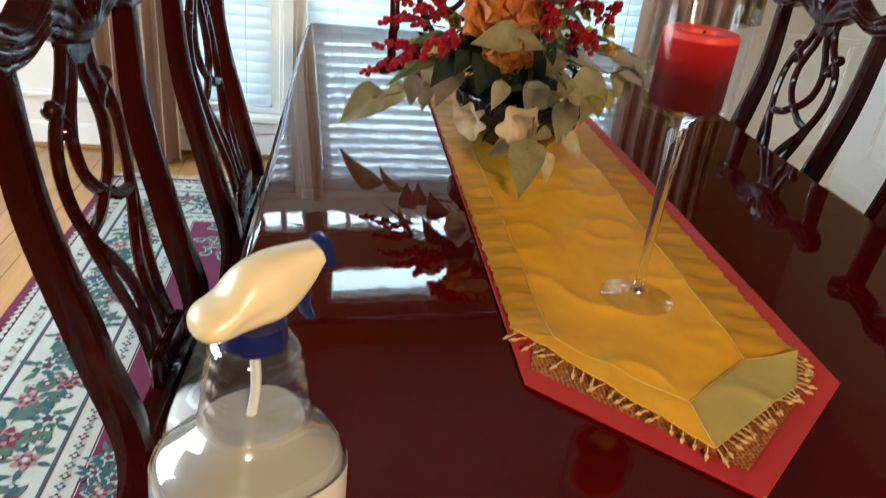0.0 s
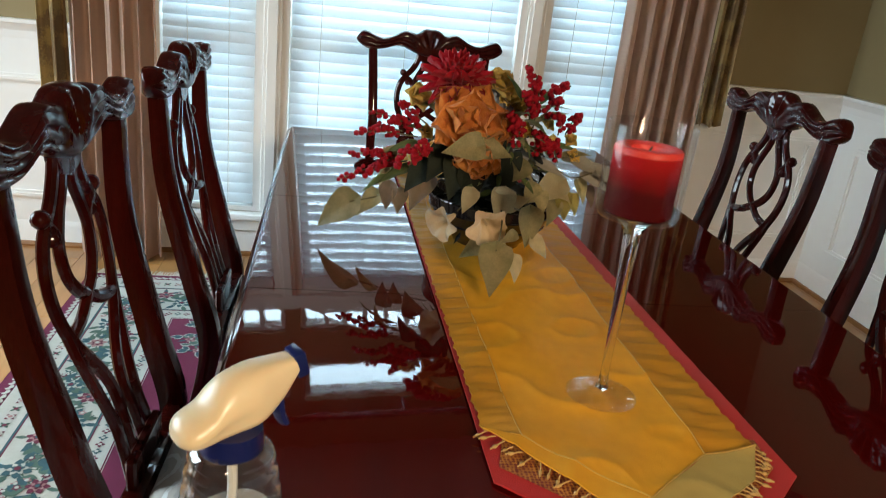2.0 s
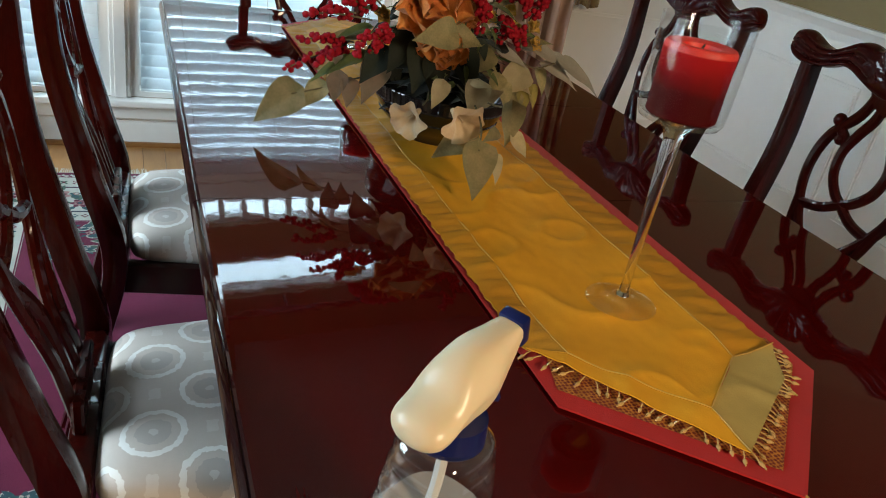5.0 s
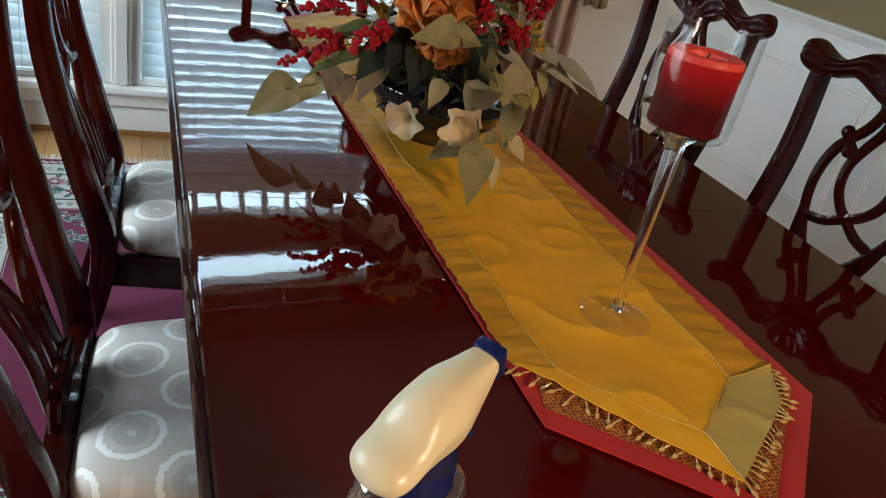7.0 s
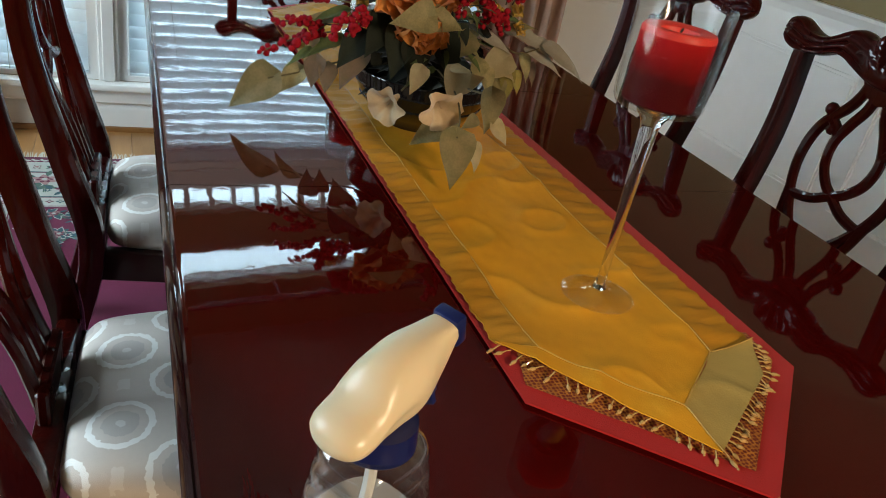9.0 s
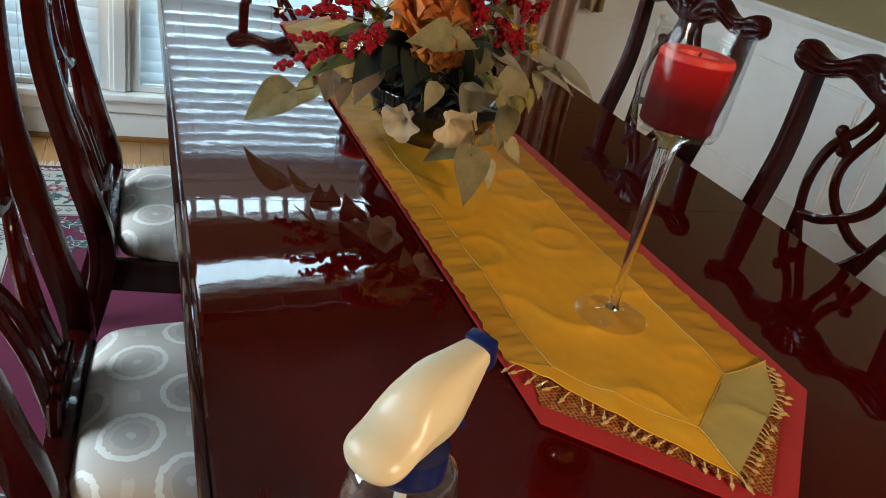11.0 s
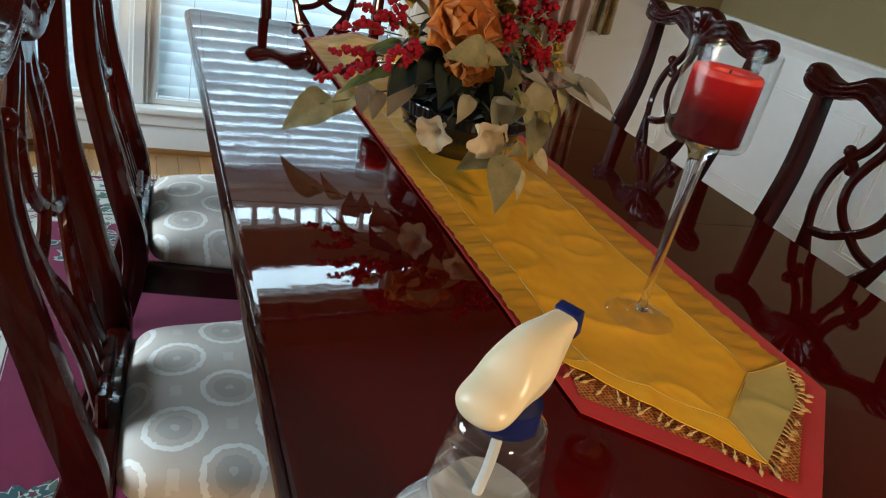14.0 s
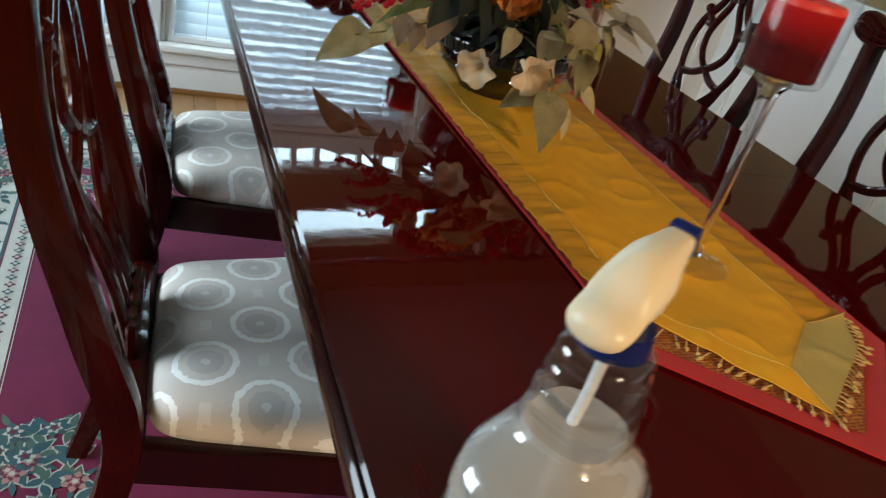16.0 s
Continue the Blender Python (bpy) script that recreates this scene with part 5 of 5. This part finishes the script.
HEART = {"blush": leaf_mesh("heart_leaf", M_leaf_blush), "yellow": leaf_mesh("heart_leaf", M_leaf_yellow), "pale": leaf_mesh("heart_leaf", M_leaf_pale), "cream": leaf_mesh("heart_leaf", M_leaf_cream), "dark": leaf_mesh("heart_leaf", M_leaf_dark)}
SLIM = {"pale": leaf_mesh("slim_leaf", M_leaf_pale, 0.0, 0.20, 0.3, 0.3, power=0.8), "green": leaf_mesh("slim_leaf", M_leaf_green, 0.0, 0.17, 0.35, 0.3, power=0.8), "dark": leaf_mesh("slim_leaf", M_leaf_dark, 0.0, 0.2, 0.3, 0.3, power=0.8), "cream": leaf_mesh("slim_leaf", M_leaf_cream, 0.0, 0.24, 0.35, 0.25, power=0.7)}


def aim(base, tip, normal):
    base, tip = Vector(base), Vector(tip)
    y = (tip - base)
    ln = y.length
    y.normalize()
    z = Vector(normal)
    z = (z - y * z.dot(y)).normalized()
    x = y.cross(z)
    m = Matrix((x, y, z)).transposed().to_4x4()
    return Matrix.Translation(base) @ m @ Matrix.Diagonal((ln, ln, ln, 1))


def put_leaf(me, base, tip, normal=(-0.15, -0.8, 0.6), name="leaf"):
    ob = new(name, me)
    ob.parent = bouquet
    ob.matrix_basis = aim(base, tip, normal)
    return ob


def stem(pts, r=0.0015):
    bm = bmesh.new()
    tube(bm, spline(pts, 6), r, n=6)
    return part("stem", bm, M_stem, bouquet)


rf = random.Random(77)


def around(p, k):
    return (p[0] + rf.uniform(-k, k), p[1] + rf.uniform(-k, k), p[2] + rf.uniform(-k, k))


def petal_grid(bm, m, ln, w, cup, curl, ruffle=0.0, n=6, k=4, shape=0.6, tip=0.0):
    rows = []
    for j in range(n + 1):
        t = j / n
        hw = w * (math.sin(math.pi * min(0.985, 0.06 + 0.94 * t ** shape)) ** 0.7)
        if tip:
            hw *= 1 - tip * t ** 3
        row = []
        for i in range(-k, k + 1):
            s = i / k
            row.append(bm.verts.new(m @ Vector((hw * s, ln * t, cup * (s * s) * w + curl * t * t * ln + ruffle * math.sin(s * 7 + j) * t))))
        rows.append(row)
    for a, b in zip(rows, rows[1:]):
        for i in range(2 * k):
            bm.faces.new((a[i], a[i + 1], b[i + 1], b[i]))


def facing(p, axis, spin=0.0):
    """A frame at p whose z runs along axis."""
    z = Vector(axis).normalized()
    return Matrix.Translation(p) @ z.to_track_quat("Z", "Y").to_matrix().to_4x4() @ Matrix.Rotation(spin, 4, "Z")


def dahlia(p, axis, r):
    bm = bmesh.new()
    f = facing(p, axis)
    for ring, (n, ln, lift) in enumerate(((16, 1.0, 4), (16, 0.92, 18), (14, 0.78, 34), (12, 0.62, 50), (9, 0.46, 66), (6, 0.30, 78))):
        for k in range(n):
            a = 2 * math.pi * (k + 0.5 * (ring % 2)) / n + rf.uniform(-0.08, 0.08)
            m = f @ Matrix.Rotation(a, 4, "Z") @ Matrix.Translation((0, 0.06 * r, 0.05 * r * ring)) @ Matrix.Rotation(radians(lift + rf.uniform(-6, 6)), 4, "X")
            petal_grid(bm, m, r * ln, r * 0.20, 0.9, -0.10, n=5, k=2, shape=0.8, tip=0.55)
    ball(bm, Vector(p) + Vector(axis).normalized() * r * 0.25, r * 0.16, 8)
    return part("dahlia", bm, M_dahlia, bouquet, "crimson dahlia bloom", 60)


def rose(p, axis, r, material, label, name="rose", layers=((7, 1.0, 8), (6, 0.9, 28), (6, 0.75, 48), (5, 0.55, 66), (4, 0.38, 80))):
    bm = bmesh.new()
    f = facing(p, axis)
    for ring, (n, ln, lift) in enumerate(layers):
        for k in range(n):
            a = 2 * math.pi * (k + 0.5 * (ring % 2)) / n + rf.uniform(-0.2, 0.2)
            m = f @ Matrix.Rotation(a, 4, "Z") @ Matrix.Translation((0, 0.08 * r, 0.04 * r * ring)) @ Matrix.Rotation(radians(lift + rf.uniform(-10, 10)), 4, "X")
            petal_grid(bm, m, r * ln * rf.uniform(0.9, 1.08), r * 0.52 * (0.6 + 0.4 * ln), 0.45, rf.uniform(-0.28, 0.0), r * 0.06, n=8, k=6, shape=0.85)
    ball(bm, Vector(p) + Vector(axis).normalized() * r * 0.12, r * 0.30, 8)
    return part(name, bm, material, bouquet, label, 60)


def lily(p, axis, r, material=None):
    """A trumpet that opens into five curled, ruffled lobes."""
    bm = bmesh.new()
    f = facing(p, axis, rf.uniform(0, 1))
    rings = []
    for j in range(13):
        t = j / 12
        ring = []
        for k in range(40):
            w = 2 * math.pi * k / 40
            lobe = 0.5 + 0.5 * math.cos(5 * w)
            rad = r * (0.10 + 0.22 * t + 0.58 * t ** 4 * (0.68 + 0.32 * lobe)) * (1 + 0.05 * t * math.sin(9 * w + 2))
            up = r * (1.25 * t - 0.30 * t ** 6 * lobe - 0.10 * t ** 4 * (1 - lobe)) - 0.5 * r
            ring.append(f @ Vector((rad * math.cos(w), rad * math.sin(w), up + 0.04 * r * t * math.sin(7 * w))))
        rings.append(ring)
    ring_skin(bm, rings, caps=False)
    ball(bm, f @ Vector((0, 0, -0.45 * r)), r * 0.1, 6)
    tube(bm, [f @ Vector((0, 0, -0.45 * r)), f @ Vector((0.02 * r, 0, 0.35 * r))], r * 0.035, n=6)
    return part("lily", bm, material or M_lily, bouquet, "pale blush trumpet flower", 60)


def berries(base, tip, n, spread, size=0.0050):
    """A sprig of crimson berries round a stem."""
    base, tip = Vector(base), Vector(tip)
    bend = Vector((rf.uniform(-1, 1), rf.uniform(-1, 1), 0.5)) * 0.012
    pts = [base, base.lerp(tip, 0.5) + bend, tip]
    stem(pts, 0.0013)
    line = spline(pts, 12)
    bm = bmesh.new()
    for k in range(n):
        t = 0.25 + 0.75 * (k / n)
        q = line[min(len(line) - 1, int(t * (len(line) - 1)))]
        o = Vector((rf.gauss(0, 1), rf.gauss(0, 1), rf.gauss(0, 1))).normalized() * spread * rf.uniform(0.5, 1.0) * (1.15 - 0.75 * t)
        s = size * rf.uniform(0.75, 1.2)
        bmesh.ops.create_icosphere(bm, subdivisions=1, radius=s, matrix=Matrix.Translation(q + o) @ Matrix.Rotation(rf.uniform(0, 3), 4, "X"))
    return part("berry_sprig", bm, M_berry, bouquet, "crimson berry sprig", 60)


# dark foliage in the heart of the bouquet, near-black to imitate its shaded gaps
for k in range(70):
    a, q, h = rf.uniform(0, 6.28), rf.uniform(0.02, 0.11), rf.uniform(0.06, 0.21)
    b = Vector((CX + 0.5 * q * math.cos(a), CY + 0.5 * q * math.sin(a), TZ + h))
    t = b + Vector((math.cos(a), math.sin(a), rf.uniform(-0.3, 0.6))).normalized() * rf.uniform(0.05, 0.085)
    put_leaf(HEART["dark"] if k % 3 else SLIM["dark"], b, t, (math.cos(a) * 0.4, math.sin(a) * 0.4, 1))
for k in range(30):
    a, q, h = rf.uniform(0, 6.28), rf.uniform(0.03, 0.12), rf.uniform(0.16, 0.27)
    b = Vector((CX + 0.6 * q * math.cos(a), CY + 0.6 * q * math.sin(a), TZ + h))
    t = b + Vector((math.cos(a), math.sin(a), rf.uniform(0.0, 1.0))).normalized() * rf.uniform(0.05, 0.09)
    put_leaf(SLIM["green"], b, t, (math.cos(a) * 0.4, math.sin(a) * 0.4, 1))

# blooms
dahlia((0.343, 1.430, 1.074), (-0.06, -0.62, 0.68), 0.066)
rose((0.362, 1.385, 1.016), (-0.05, -0.88, 0.38), 0.068, M_orange, "rust orange peony bloom", "peony", ((6, 1.0, 8), (5, 0.95, 32), (5, 0.74, 56), (4, 0.48, 76)))
rose((0.405, 1.392, 1.004), (0.35, -0.80, 0.25), 0.046, M_orange, "rust orange peony bloom", "peony")
rose((0.383, 1.352, 0.962), (0.05, -0.8, -0.35), 0.040, M_orange, "rust orange peony bloom", "peony")
rose((0.433, 1.485, 1.032), (0.1, -0.6, 0.6), 0.042, M_grey_petal, "muted grey-blue bloom", "rose")
for p, r in (((0.431, 1.490, 1.068), 0.036), ((0.281, 1.450, 1.036), 0.030), ((0.452, 1.470, 1.048), 0.026), ((0.478, 1.465, 1.030), 0.024)):
    rose(p, (rf.uniform(-0.3, 0.3), -0.6, 0.7), r, M_yellow, "soft yellow small bloom", "rose", ((6, 1.0, 30), (5, 0.8, 55), (4, 0.5, 75)))
for p in ((0.517, 1.430, 1.015), (0.556, 1.410, 0.994), (0.530, 1.420, 0.985), (0.296, 1.420, 0.985), (0.566, 1.405, 0.965), (0.470, 1.400, 1.005)):
    rose(p, (rf.uniform(-0.3, 0.5), -0.8, 0.5), 0.016, M_yellow, "soft yellow small bloom", "rose", ((5, 1.0, 35), (4, 0.8, 60), (3, 0.5, 78)))
lily((0.334, 1.312, 0.861), (-0.66, -0.60, -0.22), 0.038)
lily((0.385, 1.256, 0.880), (0.12, -0.92, -0.22), 0.041)
# a closed cream bud on its stalk
put_leaf(SLIM["cream"], (0.401, 1.272, 0.928), (0.431, 1.258, 0.934), (0, -0.7, 0.7), "bud")

# large heart leaves, front to back
for kind, b, t, nrm in (
    ("pale", (0.173, 1.460, 0.837), (0.109, 1.456, 0.793), (-0.1, -0.75, 0.65)),
    ("pale", (0.220, 1.460, 0.851), (0.181, 1.455, 0.818), (-0.2, -0.6, 0.8)),
    ("blush", (0.242, 1.440, 0.877), (0.235, 1.430, 0.835), (-0.3, -0.8, 0.4)),
    ("blush", (0.262, 1.435, 0.868), (0.258, 1.420, 0.832), (-0.1, -0.9, 0.3)),
    ("blush", (0.305, 1.440, 0.895), (0.279, 1.405, 0.850), (-0.2, -0.9, 0.35)),
    ("pale", (0.392, 1.180, 0.853), (0.386, 1.143, 0.796), (0.0, -0.75, 0.65)),
    ("cream", (0.424, 1.190, 0.840), (0.432, 1.170, 0.809), (0.4, -0.8, 0.4)),
    ("pale", (0.447, 1.210, 0.910), (0.446, 1.190, 0.860), (0.15, -0.9, 0.35)),
    ("cream", (0.457, 1.200, 0.869), (0.483, 1.190, 0.846), (0.3, -0.8, 0.5)),
    ("pale", (0.423, 1.200, 0.878), (0.403, 1.190, 0.868), (0.1, -0.8, 0.5)),
    ("cream", (0.418, 1.280, 0.920), (0.408, 1.255, 0.876), (-0.1, -0.9, 0.3)),
    ("cream", (0.428, 1.280, 0.904), (0.460, 1.268, 0.920), (0.2, -0.9, 0.4)),
    ("cream", (0.367, 1.300, 0.914), (0.354, 1.285, 0.882), (-0.1, -0.95, 0.2)),
    ("pale", (0.404, 1.252, 0.852), (0.347, 1.235, 0.828), (0.0, -0.7, 0.7)),
    ("pale", (0.368, 1.305, 0.992), (0.313, 1.285, 0.985), (-0.1, -0.92, 0.35)),
    ("pale", (0.386, 1.335, 0.985), (0.433, 1.318, 0.978), (0.15, -0.92, 0.35)),
    ("pale", (0.468, 1.370, 0.949), (0.434, 1.350, 0.922), (0.1, -0.8, 0.5)),
    ("cream", (0.540, 1.380, 0.920), (0.488, 1.360, 0.890), (0.1, -0.75, 0.6)),
    ("cream", (0.529, 1.390, 0.910), (0.571, 1.375, 0.893), (0.2, -0.7, 0.7)),
    ("pale", (0.585, 1.400, 0.919), (0.601, 1.385, 0.885), (0.4, -0.8, 0.4)),
    ("yellow", (0.555, 1.390, 0.892), (0.568, 1.380, 0.850), (0.2, -0.9, 0.3)),
    ("yellow", (0.575, 1.395, 0.890), (0.590, 1.388, 0.858), (0.4, -0.8, 0.3)),
    ("pale", (0.490, 1.360, 0.915), (0.472, 1.340, 0.888), (0.0, -0.85, 0.5)),
    ("pale", (0.505, 1.365, 0.900), (0.512, 1.345, 0.868), (0.2, -0.9, 0.3)),
    ("pale", (0.540, 1.385, 0.880), (0.530, 1.360, 0.846), (0.2, -0.9, 0.3)),
    ("blush", (0.612, 1.420, 0.900), (0.628, 1.410, 0.870), (0.4, -0.7, 0.4)),
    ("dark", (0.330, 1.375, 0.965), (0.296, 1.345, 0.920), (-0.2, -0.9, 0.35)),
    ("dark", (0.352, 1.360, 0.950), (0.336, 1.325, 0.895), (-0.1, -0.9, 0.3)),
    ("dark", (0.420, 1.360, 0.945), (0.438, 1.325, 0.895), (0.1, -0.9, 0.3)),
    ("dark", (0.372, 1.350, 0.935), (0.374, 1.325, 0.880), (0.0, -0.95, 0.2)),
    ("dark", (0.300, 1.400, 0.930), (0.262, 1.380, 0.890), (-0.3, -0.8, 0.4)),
):
    put_leaf(HEART[kind], b, t, nrm)
# smaller leaves that fill the sides; dark ones stand in for shaded gaps
for k in range(78):
    a = rf.uniform(math.pi * 0.88, math.pi * 2.12)
    h = rf.uniform(0.89, 1.01)
    q = 0.120 * math.sqrt(max(0.15, 1 - ((h - 0.90) / 0.15) ** 2)) * rf.uniform(0.7, 1.02)
    b = Vector((CX - 0.02 + q * 0.95 * math.cos(a), CY - 0.01 + q * math.sin(a), h))
    out = Vector((math.cos(a), math.sin(a), 0))
    t = b + (out * rf.uniform(0.4, 1.0) + Vector((rf.uniform(-0.5, 0.5), 0, rf.uniform(-0.7, 0.35)))).normalized() * rf.uniform(0.020, 0.042)
    pick = rf.random()
    side = math.cos(a) > 0.25
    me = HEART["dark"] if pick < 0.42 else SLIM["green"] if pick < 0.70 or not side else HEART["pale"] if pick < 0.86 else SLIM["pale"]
    put_leaf(me, b, t, out + Vector((0, 0, 0.5)))
# trailing vine stems
stem([(0.330, 1.460, 0.880), (0.285, 1.462, 0.872), (0.225, 1.460, 0.852), (0.172, 1.460, 0.838)])
stem([(0.420, 1.360, 0.900), (0.415, 1.270, 0.895), (0.404, 1.210, 0.880), (0.393, 1.182, 0.855)])
stem([(0.470, 1.390, 0.935), (0.520, 1.395, 0.948), (0.566, 1.388, 0.930), (0.600, 1.378, 0.944)], 0.0012)
stem([(0.440, 1.350, 0.890), (0.438, 1.270, 0.900), (0.447, 1.212, 0.911)])
stem([(0.366, 1.345, 0.890), (0.362, 1.333, 0.882), (0.352, 1.325, 0.874)])
# white-washed slim leaves on a thin curved stem
WHITE = leaf_mesh("long_leaf", M_leaf_white, 0.05, 0.24, 0.25, 0.25, power=0.62)
for b, t, nrm in (
    ((0.555, 1.410, 0.967), (0.626, 1.368, 0.946), (0.1, -0.6, 0.8)), ((0.586, 1.400, 0.936), (0.640, 1.350, 0.922), (0.1, -0.5, 0.85)),
    ((0.557, 1.430, 0.956), (0.612, 1.395, 0.966), (0.1, -0.6, 0.8)), ((0.610, 1.385, 0.948), (0.688, 1.345, 0.916), (0.2, -0.6, 0.75)),
    ((0.600, 1.400, 0.950), (0.662, 1.370, 0.932), (0.1, -0.6, 0.8)), ((0.498, 1.400, 0.954), (0.548, 1.370, 0.942), (0.1, -0.7, 0.7)),
):
    put_leaf(WHITE, b, t, nrm)
# berries to both sides
for b, t, n, sp in (
    ((0.300, 1.43, 0.980), (0.193, 1.41, 1.018), 26, 0.012), ((0.285, 1.43, 0.975), (0.173, 1.41, 0.980), 26, 0.012),
    ((0.300, 1.43, 0.998), (0.245, 1.41, 1.038), 26, 0.013), ((0.260, 1.43, 0.938), (0.165, 1.41, 0.939), 24, 0.012),
    ((0.270, 1.43, 0.930), (0.147, 1.41, 0.892), 34, 0.014), ((0.250, 1.42, 0.942), (0.193, 1.40, 0.905), 26, 0.014),
    ((0.255, 1.42, 0.985), (0.203, 1.41, 0.986), 20, 0.012), ((0.285, 1.42, 0.990), (0.225, 1.40, 1.005), 22, 0.012),
    ((0.290, 1.37, 0.980), (0.244, 1.35, 0.934), 36, 0.014), ((0.292, 1.37, 0.982), (0.265, 1.35, 0.942), 34, 0.015),
    ((0.480, 1.42, 1.000), (0.455, 1.375, 1.124), 44, 0.015), ((0.487, 1.41, 1.010), (0.471, 1.375, 1.106), 40, 0.016),
    ((0.500, 1.41, 1.030), (0.520, 1.375, 1.070), 28, 0.014), ((0.510, 1.40, 1.060), (0.534, 1.375, 1.094), 24, 0.013),
    ((0.462, 1.40, 0.990), (0.436, 1.375, 1.036), 40, 0.018), ((0.460, 1.39, 0.975), (0.445, 1.370, 1.014), 44, 0.020),
    ((0.498, 1.39, 0.965), (0.483, 1.370, 1.008), 44, 0.020), ((0.492, 1.39, 0.978), (0.506, 1.370, 0.990), 30, 0.016),
    ((0.536, 1.39, 0.956), (0.522, 1.372, 0.996), 34, 0.016), ((0.529, 1.39, 1.005), (0.513, 1.375, 1.044), 22, 0.012),
    ((0.545, 1.40, 1.005), (0.561, 1.375, 1.046), 24, 0.012), ((0.475, 1.40, 1.030), (0.452, 1.375, 1.075), 34, 0.015),
):
    berries(b, t, n, sp)
# slim leaves among the berries
for b, t, k in (((0.470, 1.45, 1.050), (0.450, 1.44, 1.098), "green"), ((0.500, 1.43, 1.050), (0.522, 1.42, 1.094), "green"), ((0.500, 1.43, 1.020), (0.545, 1.42, 1.050), "pale"), ((0.520, 1.42, 0.980), (0.575, 1.40, 0.990), "green"), ((0.290, 1.43, 0.965), (0.225, 1.41, 0.960), "green"), ((0.280, 1.43, 0.950), (0.205, 1.41, 0.955), "pale"), ((0.310, 1.42, 0.985), (0.262, 1.41, 1.010), "green"), ((0.290, 1.42, 0.925), (0.215, 1.39, 0.915), "green"), ((0.270, 1.43, 0.915), (0.190, 1.41, 0.895), "green"), ((0.330, 1.44, 1.010), (0.292, 1.43, 1.050), "pale"), ((0.450, 1.42, 0.970), (0.490, 1.39, 0.990), "green"), ((0.470, 1.42, 1.010), (0.512, 1.41, 1.040), "pale"), ((0.540, 1.41, 0.960), (0.590, 1.39, 0.985), "pale"), ((0.240, 1.43, 0.925), (0.215, 1.42, 0.885), "cream")):
    put_leaf(SLIM[k], b, t, (0, -0.5, 0.9))

# ---- oak floor boards, nearest ones singly ----
fl = thing("floor", 0, 0, 0, label="honey oak strip floor with a satin finish", category="floor", kind="structure")
BW = 0.0825
board_cache = {}


def board_mesh(ln):
    if ln not in board_cache:
        bm = bmesh.new()
        box(bm, -BW / 2 + 0.0006, BW / 2 - 0.0006, -ln / 2 + 0.0006, ln / 2 - 0.0006, -0.012, 0.0, 0.001, 1)
        me = bpy.data.meshes.new("board")
        bm.to_mesh(me)
        bm.free()
        me.materials.append(M_oak)
        board_cache[ln] = me
    return board_cache[ln]


rest = bmesh.new()
rw = random.Random(9)
count = 0
x = X0 - T + BW / 2
while x < X1 + T:
    y = -5.1 - rw.uniform(0, 0.9)
    while y < Y1:
        ln = rw.choice((0.6, 0.8, 1.0, 1.2, 1.5))
        a, b = max(y, -5.1), min(y + ln, Y1)
        near = (x < -0.6 and b > 0.6 and x > -2.2) or (b > 2.9)
        if near and count < 290 and b - a > 0.03:
            full = b - a == ln
            ob = new("board", board_mesh(ln if full else round(b - a, 3)))
            ob.parent = fl
            ob.location = (x, (a + b) / 2, 0)
            count += 1
        elif b > a:
            box(rest, x - BW / 2 + 0.0006, x + BW / 2 - 0.0006, a + 0.0006, b - 0.0006, -0.012, 0.0)
        y += ln
    x += BW
part("floor_rest", rest, M_oak, fl, "", 0)["kind"] = "stuff"
